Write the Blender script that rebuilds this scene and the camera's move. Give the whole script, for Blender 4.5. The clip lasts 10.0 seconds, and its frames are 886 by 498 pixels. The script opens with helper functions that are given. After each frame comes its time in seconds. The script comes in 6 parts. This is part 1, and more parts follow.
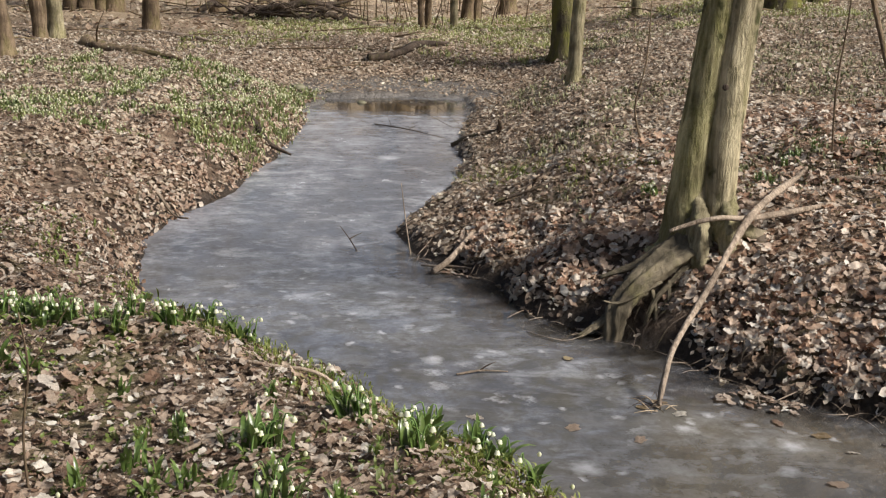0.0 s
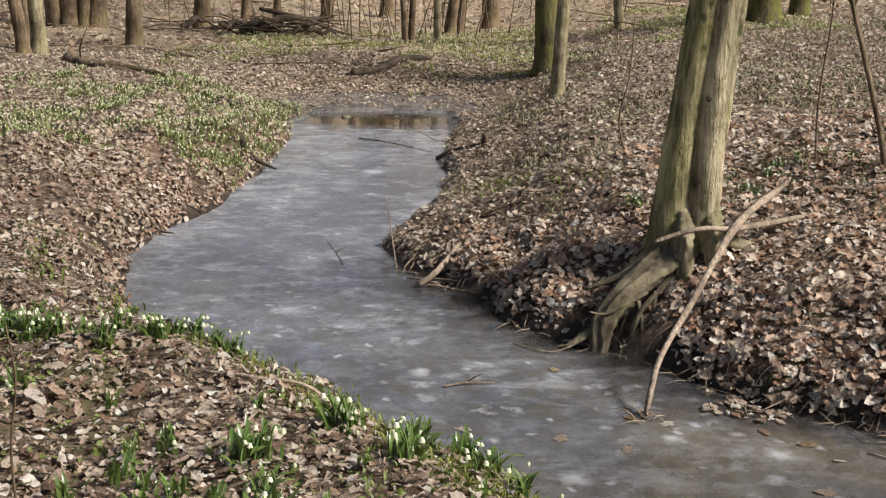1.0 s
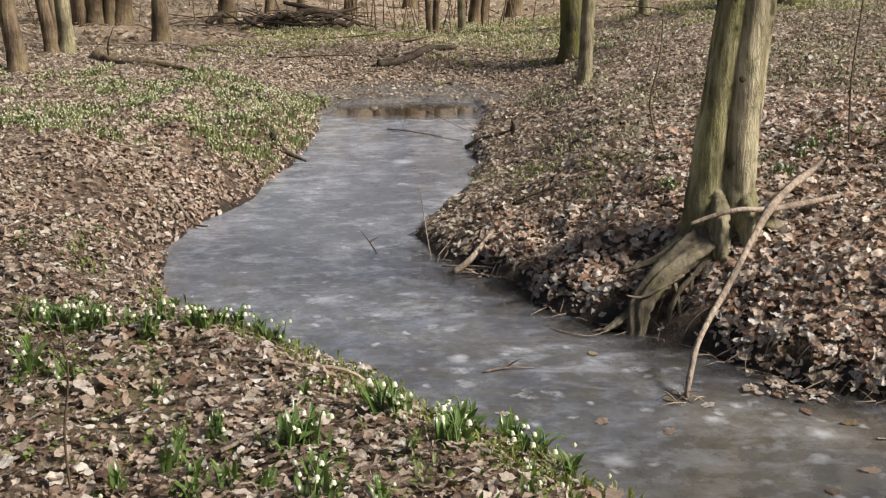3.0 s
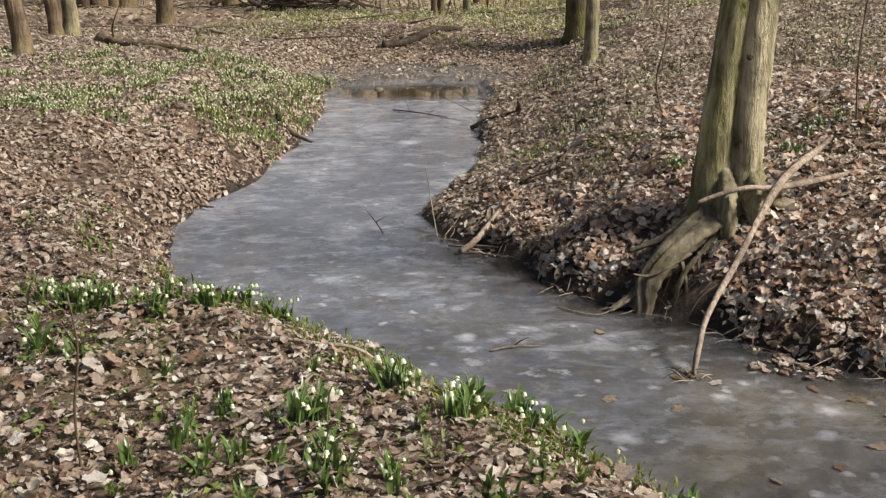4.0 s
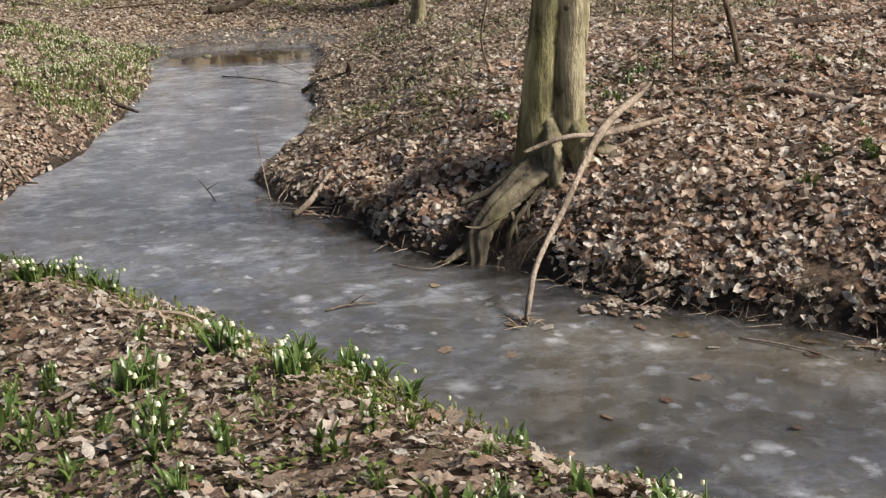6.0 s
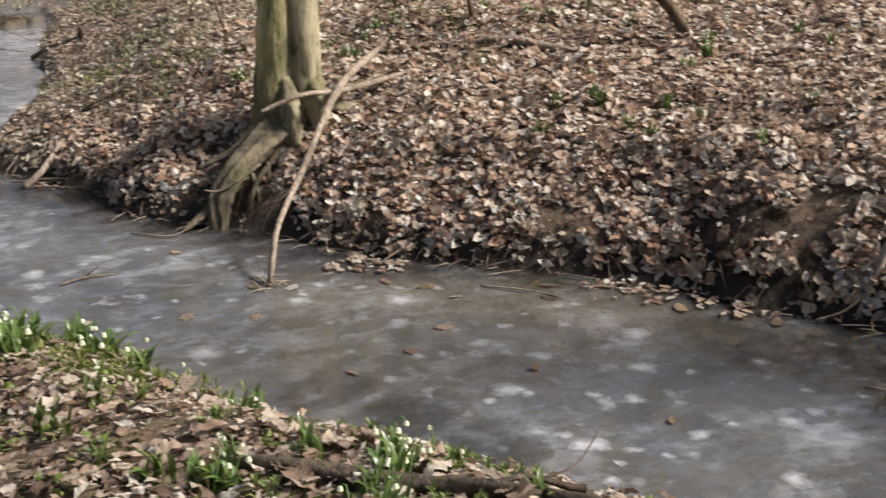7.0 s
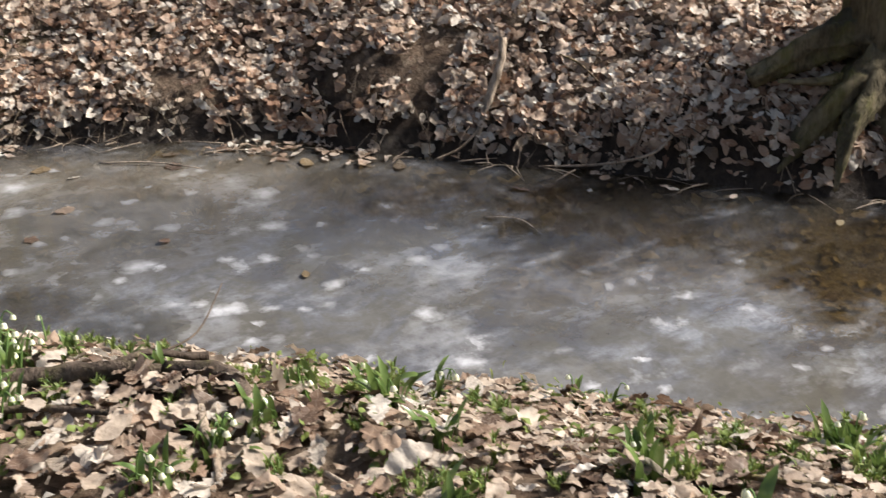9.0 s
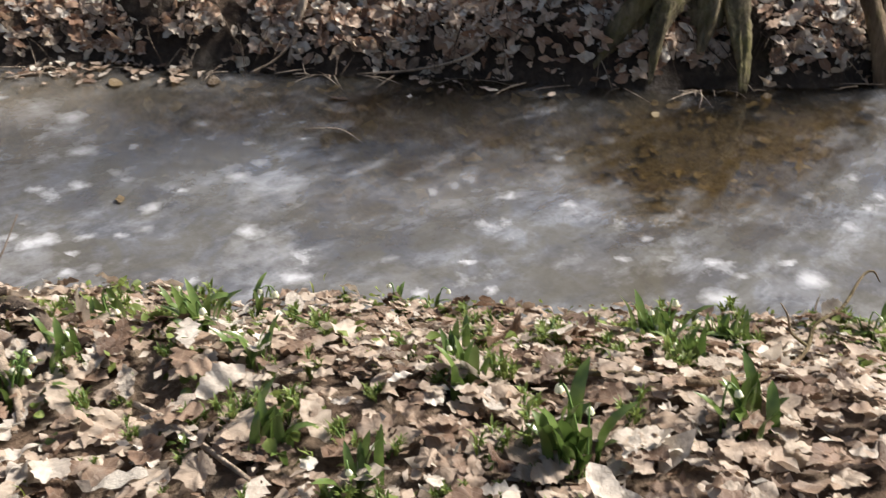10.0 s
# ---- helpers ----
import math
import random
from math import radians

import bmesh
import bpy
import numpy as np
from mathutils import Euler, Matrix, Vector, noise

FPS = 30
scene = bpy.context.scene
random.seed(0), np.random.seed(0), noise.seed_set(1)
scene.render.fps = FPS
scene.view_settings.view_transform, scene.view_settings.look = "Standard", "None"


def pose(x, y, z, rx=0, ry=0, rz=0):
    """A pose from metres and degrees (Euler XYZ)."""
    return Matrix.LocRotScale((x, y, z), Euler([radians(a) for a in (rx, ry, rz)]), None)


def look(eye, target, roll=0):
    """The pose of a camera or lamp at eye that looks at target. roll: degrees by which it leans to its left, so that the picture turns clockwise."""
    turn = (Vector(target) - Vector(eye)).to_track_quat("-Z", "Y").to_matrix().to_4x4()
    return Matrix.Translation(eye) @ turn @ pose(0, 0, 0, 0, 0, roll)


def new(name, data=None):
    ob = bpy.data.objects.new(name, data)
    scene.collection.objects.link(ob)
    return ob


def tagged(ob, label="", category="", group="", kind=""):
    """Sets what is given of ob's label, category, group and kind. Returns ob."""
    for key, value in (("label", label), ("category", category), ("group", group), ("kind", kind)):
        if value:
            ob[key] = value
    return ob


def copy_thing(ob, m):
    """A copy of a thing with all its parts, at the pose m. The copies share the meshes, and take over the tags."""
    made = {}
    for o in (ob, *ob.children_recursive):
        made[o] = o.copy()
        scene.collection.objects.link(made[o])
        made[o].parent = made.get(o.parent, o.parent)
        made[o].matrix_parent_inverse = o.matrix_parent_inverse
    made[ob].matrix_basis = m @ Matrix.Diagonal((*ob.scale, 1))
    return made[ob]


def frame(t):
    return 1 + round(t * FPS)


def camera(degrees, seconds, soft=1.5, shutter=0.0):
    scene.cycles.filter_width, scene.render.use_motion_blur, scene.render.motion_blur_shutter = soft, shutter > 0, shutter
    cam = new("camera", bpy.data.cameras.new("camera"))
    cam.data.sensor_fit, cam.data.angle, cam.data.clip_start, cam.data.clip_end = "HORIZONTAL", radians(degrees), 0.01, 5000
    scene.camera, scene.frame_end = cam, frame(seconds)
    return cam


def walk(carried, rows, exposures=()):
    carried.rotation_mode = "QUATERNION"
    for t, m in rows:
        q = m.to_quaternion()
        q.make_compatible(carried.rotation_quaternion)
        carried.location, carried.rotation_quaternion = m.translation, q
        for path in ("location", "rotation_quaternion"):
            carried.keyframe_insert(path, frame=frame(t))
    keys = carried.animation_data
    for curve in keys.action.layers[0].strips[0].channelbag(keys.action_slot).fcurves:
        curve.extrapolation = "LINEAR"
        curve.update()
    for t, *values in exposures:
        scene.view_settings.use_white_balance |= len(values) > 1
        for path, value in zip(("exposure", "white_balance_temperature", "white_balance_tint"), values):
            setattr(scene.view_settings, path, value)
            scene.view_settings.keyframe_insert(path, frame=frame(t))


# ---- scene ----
cam = camera(39.3, 10.0, soft=1.2, shutter=0.25)
PATH = [
    (0, (-0.074, -0.665, 1.894), (0.007, 1.261, 1.362), 1.4),
    (0.5, (-0.073, -0.675, 1.896), (0.017, 1.254, 1.376), 1.3),
    (1, (-0.083, -0.676, 1.886), (0.023, 1.256, 1.377), 1.2),
    (1.5, (-0.101, -0.677, 1.879), (0.007, 1.253, 1.365), 0.6),
    (2, (-0.118, -0.682, 1.872), (-0.025, 1.247, 1.352), 0.3),
    (2.5, (-0.125, -0.691, 1.873), (-0.049, 1.239, 1.353), -0.0),
    (4, (-0.141, -0.697, 1.852), (-0.084, 1.226, 1.303), -0.5),
    (4.5, (-0.124, -0.704, 1.844), (-0.031, 1.21, 1.27), -0.7),
    (5, (-0.101, -0.696, 1.831), (0.112, 1.203, 1.24), -0.7),
    (5.2, (-0.092, -0.691, 1.825), (0.153, 1.203, 1.231), -0.8),
    (6.3, (-0.063, -0.73, 1.828), (0.281, 1.139, 1.205), -2.0),
    (6.5, (-0.037, -0.721, 1.818), (0.378, 1.128, 1.181), -1.8),
    (7, (0.018, -0.717, 1.797), (0.675, 1.048, 1.124), -1.1),
    (7.5, (0.039, -0.716, 1.791), (0.848, 0.97, 1.082), -1.5),
    (8, (0.062, -0.721, 1.791), (1.007, 0.876, 1.043), -1.6),
    (8.5, (0.079, -0.735, 1.79), (1.111, 0.781, 0.992), -1.5),
    (9, (0.106, -0.737, 1.782), (1.2, 0.682, 0.893), -1.2),
    (9.5, (0.134, -0.746, 1.77), (1.318, 0.564, 0.831), -0.5),
    (10, (0.171, -0.741, 1.756), (1.407, 0.457, 0.737), -1.0),
]
walk(cam, [(t, look(eye, target, roll)) for t, eye, target, roll in PATH],
     exposures=[(0.0, 0.41), (5.2, 0.41), (6.3, 0.39), (7.0, 0.57), (8.5, 0.9), (10.0, 0.94)])

# ---- world and light ----
world = bpy.data.worlds.new("sky")
scene.world = world
world.use_nodes = True
wn = world.node_tree.nodes
sky = wn.new("ShaderNodeTexSky")
sky.sky_type, sky.sun_disc = "NISHITA", False
SUN_WAY = Vector((0.75, -0.31, 0.70)).normalized()
sky.sun_elevation = math.asin(SUN_WAY.z)
sky.sun_rotation = math.atan2(SUN_WAY.x, SUN_WAY.y)
sky.air_density, sky.dust_density, sky.ozone_density = 1.0, 3.0, 1.0
wn["Background"].inputs["Strength"].default_value = 0.068
haze = wn.new("ShaderNodeHueSaturation")
haze.inputs["Saturation"].default_value = 0.95
world.node_tree.links.new(sky.outputs[0], haze.inputs["Color"])
world.node_tree.links.new(haze.outputs[0], wn["Background"].inputs["Color"])
sun = new("sun", bpy.data.lights.new("sun", "SUN"))
sun.data.energy, sun.data.angle, sun.data.color = 5.0, radians(14.0), (1.0, 0.95, 0.90)
sun.matrix_world = look(SUN_WAY * 60, (0, 0, 0))


# ---- materials ----
def material(name, rough=0.8, spec=0.3):
    m = bpy.data.materials.new(name)
    m.use_nodes = True
    b = m.node_tree.nodes["Principled BSDF"]
    b.inputs["Roughness"].default_value = rough
    b.inputs["Specular IOR Level"].default_value = spec
    return m, b


def add(m, kind, **values):
    n = m.node_tree.nodes.new(kind)
    for key, value in values.items():
        n.inputs[key.replace("_", " ")].default_value = value
    return n


def wire(m, a, b):
    m.node_tree.links.new(a, b)


def where(m, stretch=(1, 1, 1)):
    co = add(m, "ShaderNodeTexCoord")
    mp = add(m, "ShaderNodeMapping", Scale=stretch)
    wire(m, co.outputs["Object"], mp.inputs["Vector"])
    return mp.outputs[0]


def grain(m, place, scale, detail=5.0, rough=0.6, warp=0.0):
    n = add(m, "ShaderNodeTexNoise", Scale=scale, Detail=detail, Roughness=rough, Distortion=warp)
    wire(m, place, n.inputs["Vector"])
    return n.outputs["Fac"]


def ramp(m, fac, *stops):
    n = add(m, "ShaderNodeValToRGB")
    e = n.color_ramp.elements
    while len(e) < len(stops):
        e.new(0.5)
    for item, (pos, col) in zip(e, stops):
        item.position = pos
        item.color = (*col, 1) if not isinstance(col, (int, float)) else (col, col, col, 1)
    wire(m, fac, n.inputs[0])
    return n.outputs[0]


def blend(m, fac, a, b, how="MIX"):
    n = m.node_tree.nodes.new("ShaderNodeMix")
    n.data_type, n.blend_type = "RGBA", how
    for socket, value in ((n.inputs[0], fac), (n.inputs[6], a), (n.inputs[7], b)):
        if isinstance(value, (int, float)):
            socket.default_value = value
        elif isinstance(value, tuple):
            socket.default_value = (*value, 1)
        else:
            wire(m, value, socket)
    return n.outputs[2]


def sums(m, how, a, b, clamp=False):
    n = m.node_tree.nodes.new("ShaderNodeMath")
    n.operation, n.use_clamp = how, clamp
    for socket, value in zip(n.inputs, (a, b)):
        if isinstance(value, (int, float)):
            socket.default_value = value
        else:
            wire(m, value, socket)
    return n.outputs[0]


def relief(m, b, fac, strength=0.4, depth=0.01):
    n = add(m, "ShaderNodeBump", Strength=strength, Distance=depth)
    wire(m, fac, n.inputs["Height"])
    wire(m, n.outputs[0], b.inputs["Normal"])


def thin(m, b, tone, share):
    """Lets part of the light through a thin leaf."""
    t, mix = add(m, "ShaderNodeBsdfTranslucent"), add(m, "ShaderNodeMixShader", Fac=share)
    wire(m, tone, t.inputs["Color"])
    wire(m, b.outputs[0], mix.inputs[1])
    wire(m, t.outputs[0], mix.inputs[2])
    wire(m, mix.outputs[0], m.node_tree.nodes["Material Output"].inputs["Surface"])


def any_random(m):
    """A random number for each loose leaf of a joined mesh and for each object."""
    g, o = add(m, "ShaderNodeNewGeometry"), add(m, "ShaderNodeObjectInfo")
    return sums(m, "FRACT", sums(m, "ADD", g.outputs["Random Per Island"], o.outputs["Random"]), 0.0)


def leaf_material(name, stops, stain):
    m, b = material(name, 0.62, 0.35)
    r = any_random(m)
    tone = ramp(m, r, *stops)
    uv = add(m, "ShaderNodeUVMap")
    uv.uv_map = "leaf"
    split = add(m, "ShaderNodeSeparateXYZ")
    wire(m, uv.outputs[0], split.inputs[0])
    along, across = split.outputs[0], split.outputs[1]
    side = sums(m, "ABSOLUTE", across, 0.0)
    midrib = sums(m, "LESS_THAN", side, 0.014)
    slant = sums(m, "FRACT", sums(m, "MULTIPLY", sums(m, "SUBTRACT", along, sums(m, "MULTIPLY", side, 0.8)), 7.0), 0.0)
    veins = sums(m, "MAXIMUM", midrib, sums(m, "LESS_THAN", slant, 0.1))
    p = where(m)
    blot = grain(m, p, 24.0, 5.0, 0.7)
    tone = blend(m, ramp(m, blot, (0.40, 0.0), (0.66, stain)), tone, (0.10, 0.058, 0.036))
    tone = blend(m, ramp(m, grain(m, p, 11.0, 4.0), (0.50, 0.0), (0.72, 0.5)), tone, (0.54, 0.475, 0.395))
    tone = blend(m, sums(m, "MULTIPLY", veins, 0.2), tone, (0.52, 0.42, 0.32))
    wire(m, tone, b.inputs["Base Color"])
    wire(m, ramp(m, grain(m, p, 60.0), (0.3, 0.40), (0.7, 0.75)), b.inputs["Roughness"])
    thin(m, b, tone, 0.26)
    relief(m, b, sums(m, "ADD", grain(m, p, 32.0, 6.0, 0.65, 0.4), sums(m, "MULTIPLY", veins, 0.3)), 0.8, 0.008)
    return m


def soil_material():
    m, b = material("soil", 0.95, 0.15)
    p = where(m)
    fine, broad = grain(m, p, 38.0, 8.0, 0.7), grain(m, p, 1.3, 4.0)
    cell = add(m, "ShaderNodeTexVoronoi", Scale=17.0)
    wire(m, p, cell.inputs["Vector"])
    litter = ramp(m, cell.outputs["Color"], (0.1, (0.06, 0.04, 0.027)), (0.45, (0.19, 0.128, 0.087)), (0.8, (0.36, 0.27, 0.19)))
    second = add(m, "ShaderNodeTexVoronoi", Scale=37.0)
    wire(m, p, second.inputs["Vector"])
    litter = blend(m, 0.45, litter, ramp(m, second.outputs["Color"], (0.1, (0.035, 0.022, 0.015)), (0.5, (0.15, 0.105, 0.072)), (0.9, (0.40, 0.32, 0.24))))
    tone = ramp(m, fine, (0.3, (0.018, 0.013, 0.009)), (0.55, (0.045, 0.032, 0.022)), (0.8, (0.10, 0.072, 0.05)))
    tone = blend(m, ramp(m, fine, (0.38, 0.45), (0.58, 0.95)), tone, litter)
    # dry straw and old grass cover the ground farther off among the trees
    lay = add(m, "ShaderNodeSeparateXYZ")
    wire(m, p, lay.inputs[0])
    straw = ramp(m, sums(m, "ADD", sums(m, "MULTIPLY", lay.outputs[1], 0.02), sums(m, "MULTIPLY", broad, 0.06)), (0.31, 0.0), (0.38, 0.85))
    tone = blend(m, straw, tone, ramp(m, fine, (0.3, (0.26, 0.19, 0.12)), (0.7, (0.52, 0.42, 0.29))))
    geo = add(m, "ShaderNodeNewGeometry")
    xyz = add(m, "ShaderNodeSeparateXYZ")
    wire(m, geo.outputs["Normal"], xyz.inputs[0])
    # bare damp earth on banks too steep for leaves, darkened further as undercut shade
    bare = ramp(m, xyz.outputs[2], (0.62, 1.0), (0.86, 0.0))
    tone = blend(m, bare, tone, ramp(m, fine, (0.3, (0.014, 0.010, 0.008)), (0.75, (0.06, 0.044, 0.032))))
    mossy = ramp(m, grain(m, p, 0.9, 5.0, 0.7), (0.56, 0.0), (0.70, 0.5))
    tone = blend(m, mossy, tone, (0.10, 0.115, 0.035))
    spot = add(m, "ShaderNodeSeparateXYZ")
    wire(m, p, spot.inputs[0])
    # wet earth low above the water; at the bank foot it paints shade too
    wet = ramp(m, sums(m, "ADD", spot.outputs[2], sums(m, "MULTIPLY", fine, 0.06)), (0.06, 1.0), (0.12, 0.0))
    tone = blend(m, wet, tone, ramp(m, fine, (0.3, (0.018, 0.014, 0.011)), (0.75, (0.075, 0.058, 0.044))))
    silt = sums(m, "MULTIPLY", wet, ramp(m, sums(m, "MULTIPLY", lay.outputs[1], 0.05), (0.53, 0.0), (0.57, 1.0)))
    tone = blend(m, silt, tone, ramp(m, fine, (0.3, (0.045, 0.038, 0.032)), (0.7, (0.26, 0.24, 0.215))))
    bed = ramp(m, sums(m, "ADD", spot.outputs[2], 0.5), (0.42, 1.0), (0.48, 0.0))
    tone = blend(m, bed, tone, ramp(m, fine, (0.3, (0.075, 0.055, 0.028)), (0.7, (0.27, 0.205, 0.11))))
    wire(m, tone, b.inputs["Base Color"])
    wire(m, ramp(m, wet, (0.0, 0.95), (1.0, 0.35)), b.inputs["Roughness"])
    relief(m, b, fine, 0.9, 0.03)
    return m


def ice_material():
    m = bpy.data.materials.new("frozen_water")
    m.use_nodes = True
    b = m.node_tree.nodes["Principled BSDF"]
    p = where(m)
    broad = grain(m, p, 0.8, 6.0, 0.62, 0.2)
    cloudy = grain(m, where(m, (1.0, 0.75, 1.0)), 2.6, 8.0, 0.7, 0.15)
    wisp = grain(m, where(m, (0.8, 1.5, 1.0)), 6.0, 8.0, 0.72, 0.2)
    fine = grain(m, p, 34.0, 6.0, 0.75)
    lie = add(m, "ShaderNodeSeparateXYZ")
    wire(m, p, lie.inputs[0])
    shallow = ramp(m, sums(m, "MULTIPLY", lie.outputs[1], 0.1), (0.3, 1.0), (0.48, 0.85), (0.62, 0.3), (0.8, 0.1))
    calm = sums(m, "SUBTRACT", 1.0, sums(m, "MULTIPLY", shallow, 0.70))
    tone = ramp(m, broad, (0.36, (0.070, 0.063, 0.054)), (0.5, (0.084, 0.085, 0.092)), (0.68, (0.125, 0.136, 0.162)))
    # upstream ice painted paler and bluer, in place of the bright sky it reflects
    milky = ramp(m, sums(m, "ADD", sums(m, "MULTIPLY", lie.outputs[1], 0.1), sums(m, "MULTIPLY", broad, 0.25)), (0.52, 0.0), (0.78, 0.8))
    tone = blend(m, milky, tone, (0.16, 0.168, 0.192))
    tone = blend(m, sums(m, "MULTIPLY", ramp(m, cloudy, (0.47, 0.0), (0.69, 0.85)), calm), tone, (0.35, 0.36, 0.39))
    tone = blend(m, sums(m, "MULTIPLY", ramp(m, wisp, (0.50, 0.0), (0.70, 0.8)), calm), tone, (0.46, 0.475, 0.505))
    tone = blend(m, sums(m, "MULTIPLY", ramp(m, grain(m, p, 1.7, 5.0, 0.65), (0.50, 0.0), (0.68, 0.5)), shallow), tone, (0.148, 0.138, 0.122))
    # beige shallows along the bend
    mp = add(m, "ShaderNodeMapping", Location=(-1.5 / 1.3, -3.2 / 0.75, 0), Scale=(1 / 1.3, 1 / 0.75, 0))
    wire(m, p, mp.inputs["Vector"])
    ln = add(m, "ShaderNodeVectorMath")
    ln.operation = "LENGTH"
    wire(m, mp.outputs[0], ln.inputs[0])
    sand = ramp(m, sums(m, "ADD", ln.outputs["Value"], sums(m, "MULTIPLY", sums(m, "SUBTRACT", wisp, 0.5), 1.2)), (0.4, 0.62), (1.4, 0.0))
    tone = blend(m, sand, tone, ramp(m, cloudy, (0.35, (0.185, 0.158, 0.115)), (0.65, (0.33, 0.30, 0.245))))
    # a band of smooth grey ice crosses the stream
    mp = add(m, "ShaderNodeMapping", Location=(0.0, 0.0, 0.0), Rotation=(0, 0, radians(24)))
    wire(m, p, mp.inputs["Vector"])
    cross = add(m, "ShaderNodeSeparateXYZ")
    wire(m, mp.outputs[0], cross.inputs[0])
    lane = sums(m, "ABSOLUTE", sums(m, "ADD", sums(m, "ADD", cross.outputs[0], 3.30), sums(m, "MULTIPLY", sums(m, "SUBTRACT", cloudy, 0.5), 0.7)), 0.0)
    lane = sums(m, "MULTIPLY", ramp(m, lane, (0.16, 0.9), (0.42, 0.0)), ramp(m, sums(m, "MULTIPLY", lie.outputs[1], 0.1), (0.52, 0.0), (0.62, 1.0), (0.86, 1.0), (0.95, 0.0)))
    tone = blend(m, lane, tone, (0.132, 0.136, 0.152))
    # puffs and fibres of trapped air in the upper ice
    puff = grain(m, where(m, (0.7, 1.25, 1.0)), 5.0, 9.0, 0.66, 0.5)
    zone = ramp(m, grain(m, p, 1.3, 3.0, 0.5), (0.42, 0.05), (0.56, 1.0))
    tone = blend(m, sums(m, "MULTIPLY", ramp(m, puff, (0.50, 0.0), (0.64, 0.8)), sums(m, "MULTIPLY", zone, sums(m, "SUBTRACT", 1.0, sums(m, "MULTIPLY", shallow, 0.45)))), tone, (0.40, 0.41, 0.43))
    mottle = ramp(m, grain(m, p, 6.5, 7.0, 0.68, 0.6), (0.42, 0.65), (0.56, 0.0))
    tone = blend(m, sums(m, "MULTIPLY", mottle, shallow), tone, (0.098, 0.09, 0.07))
    tone = blend(m, ramp(m, grain(m, p, 15.0, 8.0, 0.72, 0.8), (0.34, 0.38), (0.50, 0.0)), tone, (0.06, 0.054, 0.046))
    tone = blend(m, ramp(m, fine, (0.46, 0.0), (0.74, 0.35)), tone, (0.060, 0.050, 0.038))
    # trapped air: pale ragged patches of several sizes
    for scale, most, share, strength, ragged in ((3.6, 0.55, 0.45, 0.16, 0.55), (8.0, 0.36, 0.16, 0.4, 0.30), (14.0, 0.38, 0.13, 0.6, 0.11)):
        warp = add(m, "ShaderNodeVectorMath")
        warp.operation = "ADD"
        wob = add(m, "ShaderNodeTexNoise", Scale=9.0, Detail=5.0, Roughness=0.7)
        wire(m, p, wob.inputs["Vector"])
        small = add(m, "ShaderNodeVectorMath")
        small.operation = "SCALE"
        small.inputs["Scale"].default_value = ragged
        wire(m, wob.outputs["Color"], small.inputs[0])
        wire(m, p, warp.inputs[0])
        wire(m, small.outputs[0], warp.inputs[1])
        cell = add(m, "ShaderNodeTexVoronoi", Scale=scale)
        cell.voronoi_dimensions = "2D"
        wire(m, warp.outputs[0], cell.inputs["Vector"])
        pick = add(m, "ShaderNodeSeparateColor")
        wire(m, cell.outputs["Color"], pick.inputs[0])
        spot = ramp(m, cell.outputs["Distance"], (most * 0.15, 1.0), (most, 0.0))
        spot = sums(m, "MULTIPLY", spot, sums(m, "LESS_THAN", pick.outputs[0], share))
        spot = sums(m, "MULTIPLY", sums(m, "MULTIPLY", spot, shallow), sums(m, "MULTIPLY", pick.outputs[1], strength))
        tone = blend(m, spot, tone, (0.62, 0.62, 0.63))
    # single bright air blotches
    ragged = add(m, "ShaderNodeTexNoise", Scale=16.0, Detail=5.0, Roughness=0.62)
    wire(m, p, ragged.inputs["Vector"])
    shift = add(m, "ShaderNodeVectorMath")
    shift.operation = "SCALE"
    shift.inputs["Scale"].default_value = 0.10
    wire(m, ragged.outputs["Color"], shift.inputs[0])
    moved = add(m, "ShaderNodeVectorMath")
    moved.operation = "ADD"
    wire(m, p, moved.inputs[0])
    wire(m, shift.outputs[0], moved.inputs[1])
    white = None
    for x, y, r in ((1.89, 3.06, 0.04), (1.69, 2.84, 0.05), (2.09, 2.88, 0.06), (1.48, 2.64, 0.06), (1.68, 3.13, 0.035), (1.41, 3.52, 0.06), (1.3, 3.0, 0.04), (1.54, 3.02, 0.05),
                    (1.97, 2.62, 0.06), (1.83, 2.42, 0.04), (1.89, 2.13, 0.045), (2.0, 1.8, 0.045), (2.36, 2.5, 0.04), (2.19, 2.1, 0.05), (0.11, 4.39, 0.06), (1.93, 1.52, 0.05),
                    (2.6, 0.62, 0.055), (2.84, 0.49, 0.055), (1.57, 2.2, 0.05), (3.2, 0.94, 0.035), (2.66, 1.4, 0.03), (3.16, 1.4, 0.04), (0.62, 3.32, 0.07), (1.05, 3.66, 0.05), (-0.12, 8.83, 0.11), (1.34, 3.3, 0.05)):
        mp = add(m, "ShaderNodeMapping", Location=(-(x + 0.05) / r, -(y + 0.05) / r, 0), Scale=(1 / r, 1 / r, 0))
        wire(m, moved.outputs[0], mp.inputs["Vector"])
        ln = add(m, "ShaderNodeVectorMath")
        ln.operation = "LENGTH"
        wire(m, mp.outputs[0], ln.inputs[0])
        one = ramp(m, ln.outputs["Value"], (0.15, 0.5), (1.2, 0.0))
        white = one if white is None else sums(m, "MAXIMUM", white, one)
    tone = blend(m, white, tone, (0.66, 0.66, 0.67))
    wire(m, tone, b.inputs["Base Color"])
    wire(m, ramp(m, cloudy, (0.35, 0.10), (0.7, 0.30)), b.inputs["Roughness"])
    b.inputs["IOR"].default_value = 1.34
    relief(m, b, sums(m, "ADD", grain(m, p, 7.0, 4.0), sums(m, "MULTIPLY", fine, 0.3)), 0.10, 0.008)
    # where the ice is thin and clear, or the stream runs open, its brown bed shows
    # patches by the opposite bank also put its dark reflection and shade in
    clear = None
